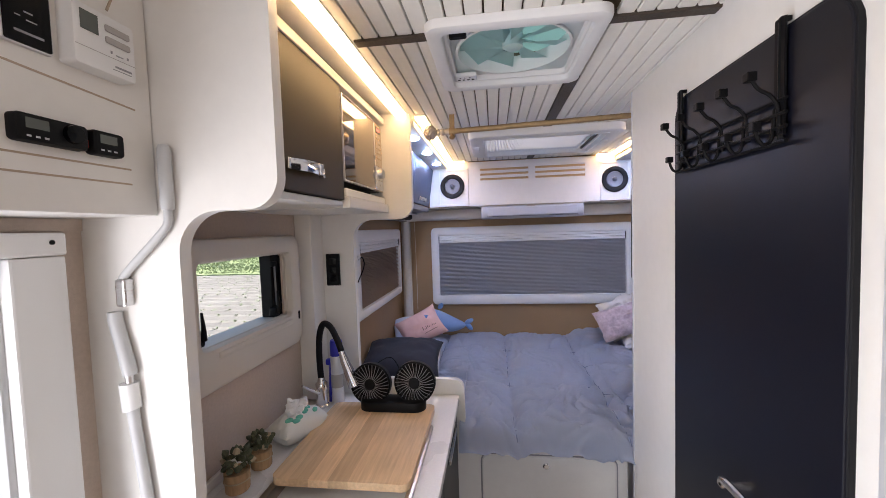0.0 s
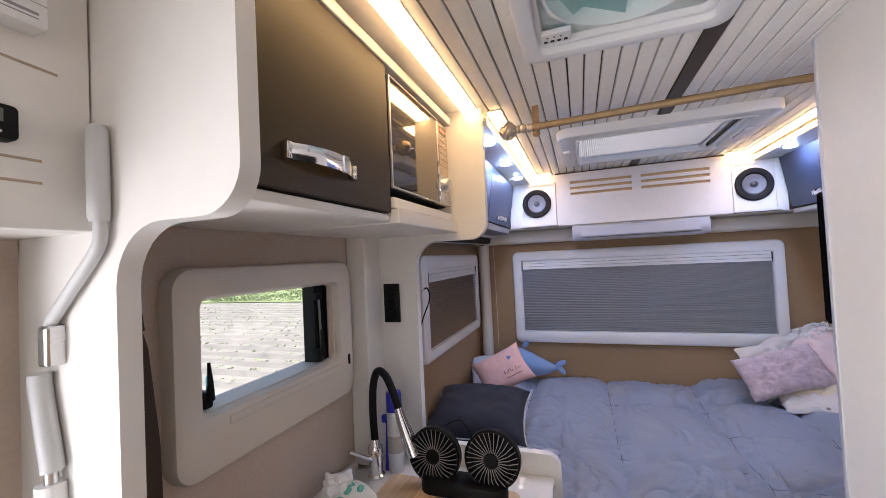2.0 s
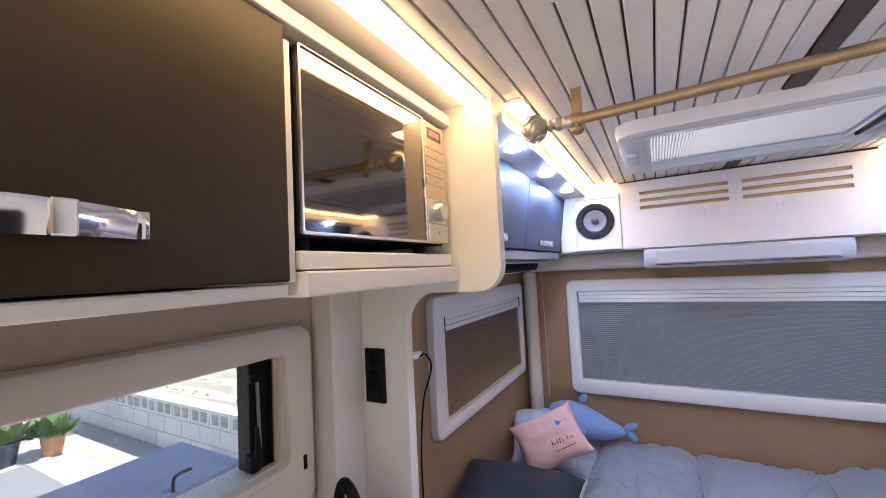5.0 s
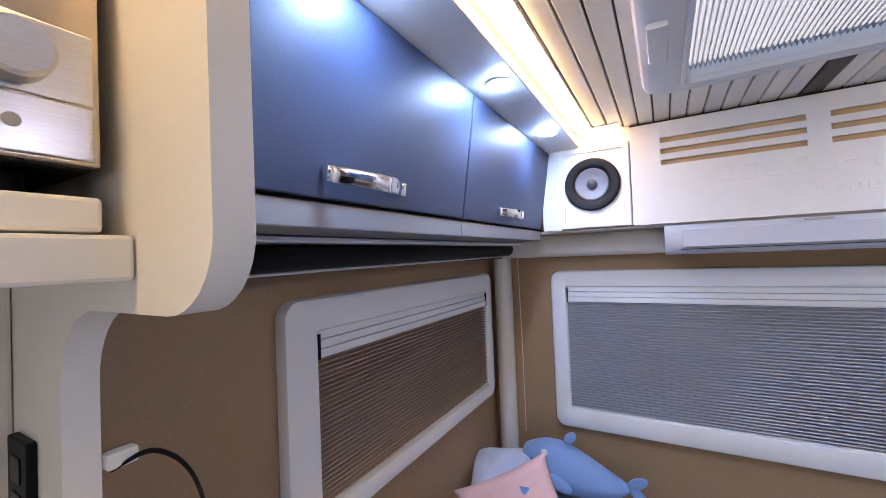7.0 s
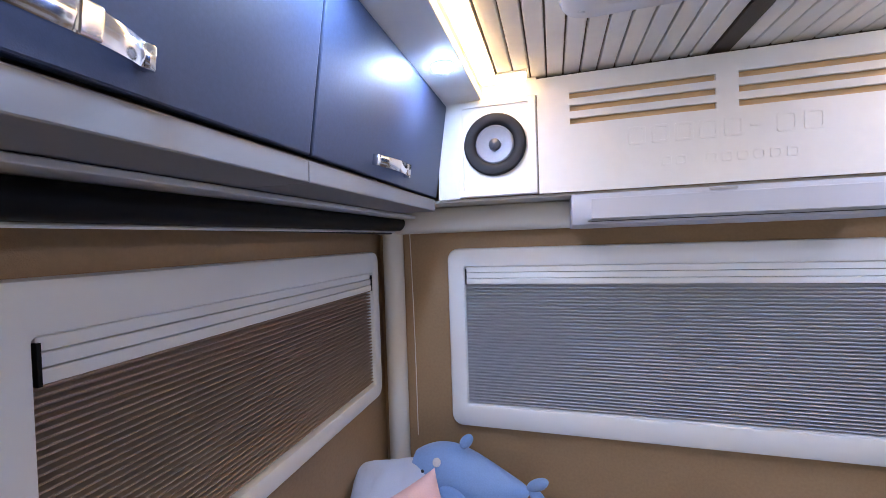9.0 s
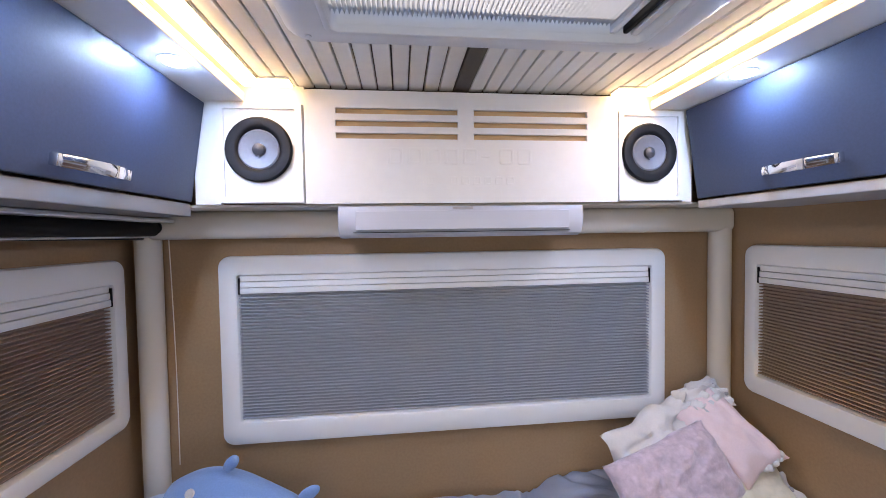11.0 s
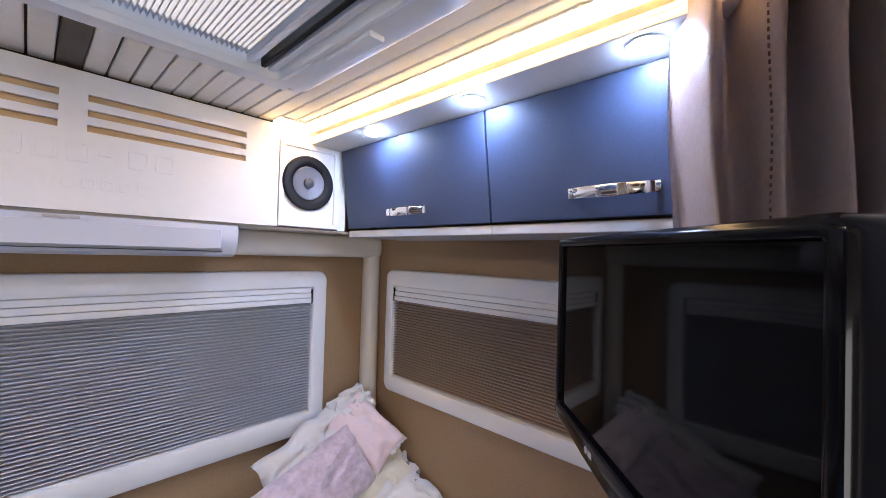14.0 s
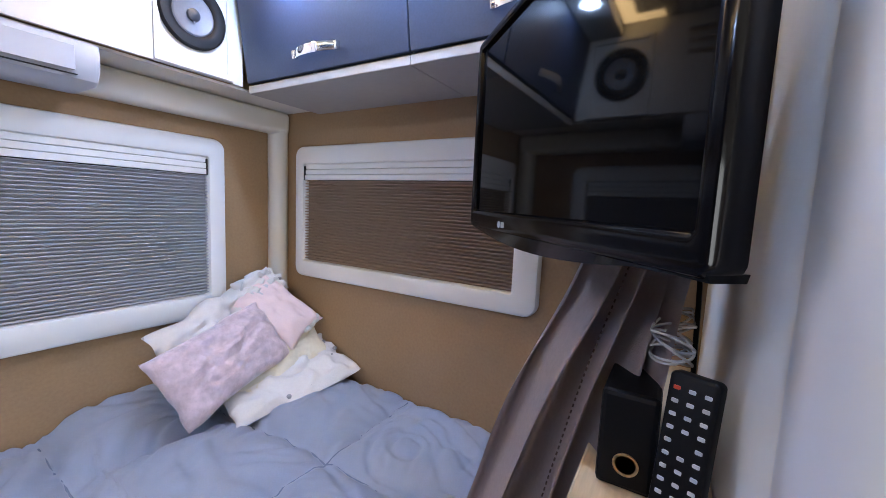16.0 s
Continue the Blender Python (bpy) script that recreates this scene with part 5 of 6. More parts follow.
for i in range(nst):
    x0 = -0.841 + i * bw
    bm = B()
    y0, y1 = 0.962, 1.408
    cr = 0.024
    if i == 0:
        pl = [(x0 + bw, y0), (x0 + bw, y1)] + arc(x0 + cr, y1 - cr, cr, 90, 180, 6) + arc(x0 + cr, y0 + cr, cr, 180, 270, 6)
    elif i == nst - 1:
        pl = [(x0, y1), (x0, y0)] + arc(x0 + bw - cr, y0 + cr, cr, -90, 0, 6) + arc(x0 + bw - cr, y1 - cr, cr, 0, 90, 6)
    else:
        pl = [(x0, y0), (x0 + bw, y0), (x0 + bw, y1), (x0, y1)]
    prism(bm, pl, 'z', 0.8925, 0.9125 + 0.0002 * (i % 2))
    part("stave", bm, M_WOOD, cbd)


def twin_fan():
    f = thing("desk_fan", (-0.615, 1.385, 0.9127), "black twin-head desk fan on the cutting board", "fan")
    mb = basis((-0.615, 1.375, 0.9128), (1, 0, 0), (0, 1, 0))
    part("base", slab(B(), mb, (-0.118, 0.118, -0.04, 0.04), 0.038, 0.0, 0.034, 0.01), M_BLACK, f, "", True)
    part("neck", tube(B(), [(-0.69, 1.378, 0.945), (-0.69, 1.385, 0.975)], 0.012, 12), M_BLACK, f, smooth=True)
    part("neck", tube(B(), [(-0.54, 1.378, 0.945), (-0.54, 1.385, 0.985)], 0.012, 12), M_BLACK, f, smooth=True)
    for cx, cz in ((-0.698, 0.995), (-0.536, 1.003)):
        m = basis((cx, 1.385, cz), (1, 0, 0), (0, 0.10, 1))
        hd = part("fan_head", lathe(B(), m, [(0.066, -0.022), (0.074, -0.012), (0.074, 0.010), (0.070, 0.014), (0.066, 0.010), (0.066, -0.018)], 40), M_BLACK, f, "", True)
        bm = B()
        for k in range(30):
            a = 2 * math.pi * k / 30
            c, s = math.cos(a), math.sin(a)
            tube(bm, [m @ Vector((0.018 * c, 0.018 * s, 0.018)), m @ Vector((0.045 * math.cos(a + 0.12), 0.045 * math.sin(a + 0.12), 0.019)), m @ Vector((0.069 * math.cos(a + 0.2), 0.069 * math.sin(a + 0.2), 0.012))], 0.0011, 5)
        part("grille", bm, M_GREY_PRINT, hd, "grey radial grille wires", True)
        part("hub", lathe(B(), m, [(0.020, 0.012), (0.020, 0.019), (0.017, 0.022), (0, 0.0225)], 24, False), M_BLACK, hd, smooth=True)
        for k in range(5):
            a = 2 * math.pi * k / 5
            bl = B()
            q = [m @ Vector((r * math.cos(a + t), r * math.sin(a + t), z)) for r, t, z in ((0.014, -0.3, 0.0), (0.060, -0.1, -0.004), (0.062, 0.55, 0.006), (0.014, 0.5, 0.004))]
            fv = [bl.verts.new(p) for p in q]
            bl.faces.new(fv)
            bmesh.ops.solidify(bl, geom=bl.faces[:], thickness=0.0015)
            part("blade", bl, M_BLACK, hd)
        part("back_cap", lathe(B(), m, [(0.064, -0.016), (0.05, -0.024), (0.0, -0.026)], 30, False), M_BLACK, hd, smooth=True)
    part("lead", tube(B(), smooth_path([(-0.615, 1.41, 0.93), (-0.60, 1.44, 1.0), (-0.63, 1.43, 1.075), (-0.68, 1.42, 1.06)]), 0.002, 6), M_BLACK, f, smooth=True)


twin_fan()


def faucet():
    f = thing("faucet", (-0.905, 1.42, 0.888), "chrome mixer tap with black flexible hose spout", "faucet")
    x, y = -0.905, 1.42
    part("base", lathe(B(), Matrix.Translation((x, y, 0.888)), [(0.026, 0), (0.026, 0.006), (0.021, 0.012), (0.019, 0.06), (0.022, 0.07), (0.022, 0.09), (0.015, 0.10), (0.012, 0.112)], 28), M_CHROME, f, "", True)
    part("lever", tube(B(), [(x, y, 0.935), (x - 0.006, y - 0.03, 0.955), (x - 0.022, y - 0.105, 1.008)], 0.005, 10, [0.009, 0.006, 0.004]), M_CHROME, f, smooth=True)
    pts = smooth_path([(x, y, 0.995), (x - 0.003, y, 1.08), (x + 0.002, y, 1.16), (x + 0.022, y - 0.005, 1.205), (x + 0.052, y - 0.012, 1.195), (x + 0.078, y - 0.018, 1.15), (x + 0.095, y - 0.022, 1.105)])
    part("hose", tube(B(), pts, 0.0115, 14), M_RUBBER, f, "black flexible hose", True)
    part("spray_head", tube(B(), [(x + 0.094, y - 0.022, 1.108), (x + 0.105, y - 0.025, 1.075), (x + 0.145, y - 0.034, 0.985)], 0.012, 18, [0.012, 0.015, 0.024]), M_CHROME, f, "conical chrome spray head", True)


faucet()
can = thing("spray_can", (-0.86, 1.468, 0.888), "slim spray can with cobalt blue cap", "can")
mc = Matrix.Translation((-0.86, 1.466, 0.888))
part("can_body", lathe(B(), mc, [(0.022, 0), (0.0235, 0.003), (0.0235, 0.17), (0.020, 0.185)], 28), M_CANWHITE, can, "white metal can", True)
part("cap", lathe(B(), mc, [(0.0235, 0.183), (0.024, 0.186), (0.0235, 0.235), (0.021, 0.242), (0.0, 0.243)], 28, False), M_COBALT, can, "cobalt blue cap", True)
part("label_band", lathe(B(), mc, [(0.0237, 0.06), (0.0239, 0.061), (0.0239, 0.11), (0.0237, 0.111)], 28), M_LABEL, can)
brs = thing("brush", (-0.888, 1.455, 0.888), "blue plastic brush standing behind the tap", "brush")
part("handle", tube(B(), [(-0.888, 1.46, 0.889), (-0.888, 1.475, 1.03)], 0.007, 10), M_COBALT, brs, "", True)
part("head", box(B(), -0.905, -0.87, 1.46, 1.48, 1.03, 1.055, 0.006), M_COBALT, brs, "", True)

ts = thing("tissue_pack", (-0.885, 1.2, 0.888), "soft white tissue pack with green print", "tissues")
mp_ = Matrix.Translation((-0.885, 1.20, 0.932)) @ Matrix.Rotation(radians(70), 4, 'Z')
part("wrapper", cushion(B(), mp_, 0.175, 0.095, 0.088, 24, pinch=0.03, seed=3, crumple=0.08), M_PACK, ts, "", True)
part("tissue", cushion(B(), mp_ @ Matrix.Translation((0, 0, 0.055)) @ Euler((radians(75), 0.3, 0)).to_matrix().to_4x4(), 0.085, 0.06, 0.03, 14, seed=5, crumple=0.5), M_TISSUE, ts, "white tissue pulled out", True)
for a, b in ((-0.05, -0.02), (-0.02, -0.03), (0.012, -0.022), (0.045, -0.03), (0.03, -0.012), (-0.035, -0.034)):
    part("print", blob(on_cushion(mp_, a, b, 0.175, 0.095, 0.088, 0.0), (0.013, 0.008, 0.004), (40, 0, 70 + 500 * a)), M_GREENPRINT, ts, "green printed leaf")


def pot(x, y, r, h, crown, seed):
    rnd = random.Random(seed)
    p = thing("potted_plant", (x, y, 0.888), "small dried succulent plant in a wooden pot", "plant", "little pots on the worktop")
    part("pot", lathe(B(), Matrix.Translation((x, y, 0.8885)), [(r * 0.85, 0), (r * 0.95, 0.004), (r, h), (r * 0.9, h), (r * 0.85, h * 0.85), (0, h * 0.85)], 22, False), M_POT, p, "turned wooden pot", True)
    part("twine", tube(B(), [(x + r * 1.0 * math.cos(a / 8), y + r * 1.0 * math.sin(a / 8), 0.888 + h * 0.6) for a in range(52)], 0.0018, 5), M_FLOWER, p)
    for k in range(60):
        th, ph = rnd.random() * 2 * math.pi, math.acos(1 - rnd.random() * 1.2)
        d = Vector((math.sin(ph) * math.cos(th), math.sin(ph) * math.sin(th), math.cos(ph)))
        c = Vector((x, y, 0.888 + h + crown * 0.45)) + d * crown * (0.45 + 0.5 * rnd.random())
        bm = B()
        ml = Matrix.Translation(c) @ d.to_track_quat('Z', 'Y').to_matrix().to_4x4()
        s = crown * (0.18 + 0.14 * rnd.random())
        lathe(bm, ml, [(0.02 * s, -0.6 * s), (0.75 * s, -0.1 * s), (0.55 * s, 0.5 * s), (0.02 * s, 1.0 * s)], 6)
        part("leaf", bm, M_FLOWER if k % 9 == 0 else M_LEAF, p, smooth=True)


pot(-0.918, 0.945, 0.031, 0.052, 0.042, 1)
pot(-0.915, 1.045, 0.029, 0.050, 0.040, 2)

so = thing("power_socket", (-0.888, 1.5, 1.33), "black double power socket on the white panel", "socket")
mso = basis((-0.888, 1.5445, 0), (1, 0, 0), (0, 0, 1))
part("plate", slab(B(), mso, (-0.029, 0.027, 1.331, 1.459), 0.003, 0.0, 0.008, 0.002), M_BLACK, so)
for z in (1.36, 1.395, 1.43):
    part("outlet", slab(B(), mso, (-0.014, 0.014, z - 0.013, z + 0.013), 0.004, 0.007, 0.0095, 0.001), M_GLOSS_BLACK, so)
AT.xyz = 0, 0.043, 0
cord = thing("cable", (-0.80, 1.54, 1.35), "thin black charging cable on the bed wall", "cable")
part("wire", tube(B(), smooth_path([(-0.796, 1.535, 1.43), (-0.79, 1.57, 1.435), (-0.80, 1.61, 1.39), (-0.86, 1.66, 1.28), (-0.90, 1.70, 1.10), (-0.91, 1.72, 0.86)]), 0.0025, 6), M_BLACK, cord, "", True)
part("plug", box(B(), -0.808, -0.792, 1.5315, 1.558, 1.430, 1.446, 0.003), M_WHITE_PLASTIC, cord, "white plug")

AT.xyz = -0.05, 0.09, 0.012
bg = thing("shopping_bag", (-0.89, 0.70, 1.0), "dark brown cloth bag hanging in the kitchen", "bag")
bm = B()
skin(bm, [[Vector((x, y, z)) for x, y in round_loop(-0.932, -0.932 + d * 0.8, 0.644, 0.644 + w * 0.82, 0.012)] for d, w, z in ((0.045, 0.10, 1.02), (0.06, 0.105, 1.06), (0.06, 0.10, 1.25), (0.045, 0.092, 1.40), (0.03, 0.088, 1.438))], True, True, True)
part("pouch", bm, M_BAG, bg, "", True)
for dx in (0.0, 0.02):
    part("strap", tube(B(), smooth_path([(-0.925 + dx, 0.662, 1.43), (-0.92 + dx, 0.672, 1.50), (-0.918, 0.684, 1.575), (-0.918 + dx, 0.696, 1.50), (-0.92 + dx, 0.708, 1.43)]), 0.004, 8), M_BAG, bg, smooth=True)
part("hook", tube(B(), [(-0.944, 0.69, 1.585), (-0.918, 0.69, 1.578), (-0.914, 0.69, 1.59)], 0.003, 8), M_STEEL, bg, "steel wall hook", True)

AT.xyz = 0, 0.062, 0.018
# ---- controls over the side door ----
sw = thing("water_switch", (-0.833, 0.43, 1.8), "black glass touch switch on the white panel", "switch")
part("plate", slab(B(), m_ctl, (0.402, 0.455, 1.778, 1.862), 0.003, 0.0, 0.008, 0.0015), M_GLOSS_BLACK, sw)
part("plate_rim", ring(B(), m_ctl, (0.400, 0.457, 1.776, 1.864), 0.004, (0.403, 0.454, 1.779, 1.861), 0.003, 0.006, 0.001, 0.0), M_STEEL, sw)
for a, b, z, h in ((0.424, 0.434, 1.818, 0.002), (0.414, 0.420, 1.811, 0.0015), (0.426, 0.438, 1.8085, 0.0015), (0.412, 0.445, 1.791, 0.003)):
    part("print_bar", obox(B(), m_ctl, a, b, z, z + h, 0.008, 0.0084), M_GREY_PRINT, sw)
thm = thing("thermostat", (-0.833, 0.51, 1.79), "white wall thermostat with grey display", "thermostat")
part("case", slab(B(), m_ctl, (0.468, 0.562, 1.775, 1.862), 0.006, 0.0, 0.026, 0.004), M_WHITE_PLASTIC, thm, "", True)
part("display", obox(B(), m_ctl, 0.478, 0.503, 1.825, 1.852, 0.0255, 0.0268), M_LCD, thm, "grey display")
for z in (1.837, 1.820):
    part("button", slab(B(), m_ctl, (0.513, 0.552, z, z + 0.010), 0.003, 0.0255, 0.028, 0.001), M_LABEL, thm)
for a, b, z, h in ((0.520, 0.523, 1.807, 0.004), (0.528, 0.540, 1.806, 0.002), (0.546, 0.549, 1.807, 0.004), (0.526, 0.553, 1.788, 0.003), (0.522, 0.553, 1.784, 0.0012)):
    part("print_bar", obox(B(), m_ctl, a, b, z, z + h, 0.0255, 0.0263), M_GREY_PRINT, thm)
part("seam", obox(B(), m_ctl, 0.470, 0.560, 1.8005, 1.8013, 0.0255, 0.0264), M_LABEL, thm)
for nm, a, b, lab in (("heater_controller", 0.400, 0.487, "black wide heater controller with dial"), ("remote_display", 0.493, 0.542, "black small control display on the white panel")):
    c = thing(nm, (-0.833, (a + b) / 2, 1.645), lab, "controller")
    part("case", slab(B(), m_ctl, (a, b, 1.655 if b - a > 0.06 else 1.654, 1.690), 0.006, 0.0, 0.016, 0.004), M_BLACK, c, "", True)
    part("display", obox(B(), m_ctl, a + 0.010, a + 0.036, 1.671, 1.684, 0.0155, 0.0166), M_LCD, c)
    if b - a > 0.06:
        part("dial", lathe(B(), m_ctl @ Matrix.Translation((b - 0.022, 1.674, 0.016)), [(0.013, 0), (0.012, 0.006), (0, 0.007)], 24, False), M_GLOSS_BLACK, c, smooth=True)
    for k in range(3):
        part("print_bar", obox(B(), m_ctl, a + 0.010 + 0.010 * k, a + 0.015 + 0.010 * k, 1.660, 1.6625, 0.0155, 0.0164), M_PIPING, c)
rt = thing("cable_tab", (-0.833, 0.490, 1.66), "tiny red tab between the controllers", "tab")
part("tab", obox(B(), m_ctl, 0.4872, 0.4928, 1.662, 1.674, 0.0, 0.008, 0.001), M_RED, rt)
part("engraving", ring(B(), m_ctl, (0.490, 0.518, 1.885, 1.925), 0.008, (0.496, 0.512, 1.891, 1.919), 0.005, 0.0012, 0.0004, -0.001), bpy.data.materials["groove_tan"], label="engraved tan shape on the white panel", category="trim", kind="structure")
bm = B()
tube(bm, [(-0.834, 0.528, 1.922), (-0.834, 0.556, 1.918), (-0.834, 0.542, 1.884)], 0.0022, 5)
part("engraving", bm, bpy.data.materials["groove_tan"], label="engraved tan shape on the white panel", category="trim", kind="structure")

AT.xyz = 0, 0.095, 0
st = thing("window_crank", (-0.87, 0.572, 0.9), "grey telescopic crank rod on the white panel", "crank")
P_ = [(-0.808, 0.570, 1.70), (-0.808, 0.570, 1.594), (-0.809, 0.570, 1.572), (-0.825, 0.570, 1.552), (-0.895, 0.570, 1.488), (-0.907, 0.570, 1.470), (-0.907, 0.570, 1.44)]
part("grip", tube(B(), [(-0.806, 0.568, 1.705), (-0.806, 0.568, 1.698), (-0.806, 0.568, 1.60), (-0.806, 0.568, 1.594)], 0.0125, 14, [0.008, 0.011, 0.011, 0.0095]), M_GREYPIPE, st, "grey plastic grip", True)
part("crank_arm", tube(B(), smooth_path(P_[1:], 6), 0.0072, 12), M_GREYPIPE, st, smooth=True)
part("joint", box(B(), -0.915, -0.895, 0.560, 0.582, 1.425, 1.475, 0.004), M_STEEL, st, "steel joint")
part("sleeve", tube(B(), [(-0.926, 0.568, 1.415), (-0.926, 0.568, 1.40), (-0.905, 0.568, 1.31), (-0.904, 0.568, 1.30)], 0.0115, 14), M_GREYPIPE, st, smooth=True)
part("rod", tube(B(), [(-0.908, 0.568, 1.31), (-0.905, 0.568, 1.27)], 0.007, 12), M_STEEL, st, smooth=True)
part("collar", tube(B(), [(-0.908, 0.568, 1.285), (-0.908, 0.568, 1.28), (-0.905, 0.568, 1.24), (-0.904, 0.568, 1.236)], 0.015, 12), M_WHITE_PLASTIC, st, "ribbed white collar", True)
part("lower_tube", tube(B(), [(-0.905, 0.568, 1.24), (-0.885, 0.568, 1.05), (-0.865, 0.568, 0.80)], 0.0095, 14), M_GREYPIPE, st, smooth=True)

AT.xyz = 0, 0.113, 0.015
# ---- cabin door and coat rack ----
dr = thing("door_2", (CX, 0.78, 0.0), "dark flush cabin door with rounded corners", "door", kind="structure")
mdr = basis((CX, 0, 0), (0, -1, 0), (0, 0, 1))
part("door_leaf", slab(B(), mdr, (-1.033, -0.525, 0.06, 1.837), 0.055, 0.001, 0.012, 0.003), M_NAVY_DOOR, dr, "dark satin door leaf")
part("door_edge", ring(B(), mdr, (-1.036, -0.522, 0.057, 1.840), 0.058, (-1.032, -0.526, 0.061, 1.836), 0.054, 0.010, 0.002, 0.0), M_RUBBER, dr, "black edge strip")
part("door_handle", tube(B(), smooth_path([(CX - 0.012, 0.745, 1.005), (CX - 0.045, 0.745, 1.005), (CX - 0.05, 0.735, 1.02), (CX - 0.05, 0.66, 1.022)]), 0.008, 10), M_CHROME, dr, "chrome lever handle", True)


AT.xyz = 0, 0, 0
def coat_rack():
    r = thing("coat_rack", (CX - 0.02, 0.83, 1.65), "black over-door wire coat rack with cube hooks", "coat rack")
    xf = CX - 0.014
    for y in (1.005, 0.665):
        s = B()
        tube(s, [(CX - 0.004, y, 1.845), (xf - 0.004, y, 1.845), (xf - 0.004, y, 1.84), (xf - 0.004, y, 1.655)], 0.005, 4)
        obox(s, basis((xf - 0.002, y, 0), (0, -1, 0), (0, 0, 1)), -0.011, 0.011, 1.660, 1.846, 0.0, 0.004)
        part("strap", s, M_BLACK, r)
    for z in (1.648, 1.672, 1.694, 1.716):
        part("rail", tube(B(), [(xf - 0.008, 1.012, z), (xf - 0.008, 0.645, z)], 0.0032, 8), M_BLACK, r, smooth=True)
    for k in range(5):
        y = 0.990 - k * 0.079
        hk = part("hook", tube(B(), smooth_path([(xf - 0.006, y, 1.705), (xf - 0.010, y, 1.66), (xf - 0.020, y, 1.648), (xf - 0.030, y, 1.655), (xf - 0.036, y, 1.672)]), 0.0032, 8), M_BLACK, r, smooth=True)
        part("hook_cube", box(B(), xf - 0.043, xf - 0.029, y - 0.007, y + 0.007, 1.670, 1.684, 0.0015), M_BLACK, hk)
        hk = part("hook", tube(B(), smooth_path([(xf - 0.007, y - 0.012, 1.665), (xf - 0.010, y - 0.012, 1.705), (xf - 0.022, y - 0.012, 1.725), (xf - 0.038, y - 0.012, 1.735), (xf - 0.050, y - 0.012, 1.752)]), 0.0032, 8), M_BLACK, r, smooth=True)
        part("hook_cube", box(B(), xf - 0.059, xf - 0.044, y - 0.0195, y - 0.0045, 1.748, 1.763, 0.0015), M_BLACK, hk)


AT.xyz = 0, 0.095, 0.02
coat_rack()

AT.xyz = 0, 0, 0
# ---- roof fan and skylight ----


def roof_fan():
    f = thing("roof_fan", (-0.197, 1.028, 1.97), "white framed roof fan with smoked dome", "roof fan")
    m = basis((0, 0, ZC), (1, 0, 0), (0, -1, 0))
    o = (-0.387, 0.016, -1.236, -0.834)
    part("frame", ring(B(), m, o, 0.035, (-0.350, -0.018, -1.199, -0.872), 0.02, 0.022, 0.008, 0.0005), M_WHITE_PLASTIC, f, "white rounded frame", True)
    part("inner_frame", ring(B(), m, (-0.352, -0.016, -1.201, -0.870), 0.02, (-0.340, -0.028, -1.188, -0.882), 0.02, 0.006, 0.004, -0.05), M_WHITE_PLASTIC, f, "", True)
    cx, cy = -0.184, 1.035
    mm = Matrix.Translation((cx, cy, ZC))
    part("dome", box(B(), FAN[0] - 0.02, FAN[1] + 0.02, FAN[2] - 0.02, FAN[3] + 0.02, ZC + 0.09, ZC + 0.10, 0.004), M_DOME, f, "smoked teal dome")
    part("fan_ring", lathe(B(), mm, [(0.148, 0.004), (0.148, 0.05), (0.142, 0.05), (0.142, 0.004), (0.148, 0.004)], 48, False), M_WHITE_PLASTIC, f, "", True)
    bm = B()
    mc2 = basis((0, 0, ZC), (1, 0, 0), (0, -1, 0))
    holes_ = round_loop(-0.346, -0.022, -1.193, -0.877, 0.02, 11)
    circ = [(cx + 0.145 * math.cos(radians(a)), -cy + 0.145 * math.sin(radians(a))) for a in [90 * q + 90 * i / 11 for q in range(4) for i in range(12)]]
    skin(bm, [[mc2 @ Vector((x, y, -0.008)) for x, y in holes_], [mc2 @ Vector((x, y, -0.010)) for x, y in circ]], True)
    bmesh.ops.solidify(bm, geom=bm.faces[:], thickness=0.002)
    part("corner_plate", bm, M_WHITE_PLASTIC, f)
    part("hub", lathe(B(), mm, [(0.026, 0.012), (0.026, 0.05), (0.0, 0.05)], 24, False), M_BLADE, f, smooth=True)
    part("hub_cap", lathe(B(), mm, [(0.0, 0.010), (0.022, 0.011), (0.026, 0.014)], 24, False), M_BLADE, f, smooth=True)
    for k in range(8):
        a = 2 * math.pi * k / 8
        bl = B()
        q = [mm @ Vector((r * math.cos(a + t), r * math.sin(a + t), z)) for r, t, z in ((0.026, -0.25, 0.02), (0.138, -0.05, 0.018), (0.139, 0.55, 0.040), (0.026, 0.55, 0.040))]
        bl.faces.new([bl.verts.new(p) for p in q])
        bmesh.ops.solidify(bl, geom=bl.faces[:], thickness=0.002)
        part("blade", bl, M_BLADE, f, "teal tinted blade")
    k_ = part("keypad", obox(B(), m, -0.342, -0.282, -1.175, -1.135, 0.0, 0.012, 0.003), M_WHITE_PLASTIC, f, "white keypad")
    for i in range(4):
        part("key", lathe(B(), m @ Matrix.Translation((-0.334 + i * 0.0135, -1.163 + 0.004 * i * 0, 0.012)), [(0.0042, 0), (0.0042, 0.0006), (0.0028, 0.0006), (0.0028, 0)], 12), M_INK, k_)
    for i in range(3):
        part("key", lathe(B(), m @ Matrix.Translation((-0.330 + i * 0.0135, -1.148, 0.012)), [(0.003, 0), (0.003, 0.0006)], 3), M_INK, k_)
    part("crank_knob", box(B(), -0.335, -0.295, 0.885, 0.905, ZC - 0.018, ZC - 0.002, 0.004), M_BLACK, f, "black crank knob")


AT.xyz = 0, 0.063, 0
roof_fan()


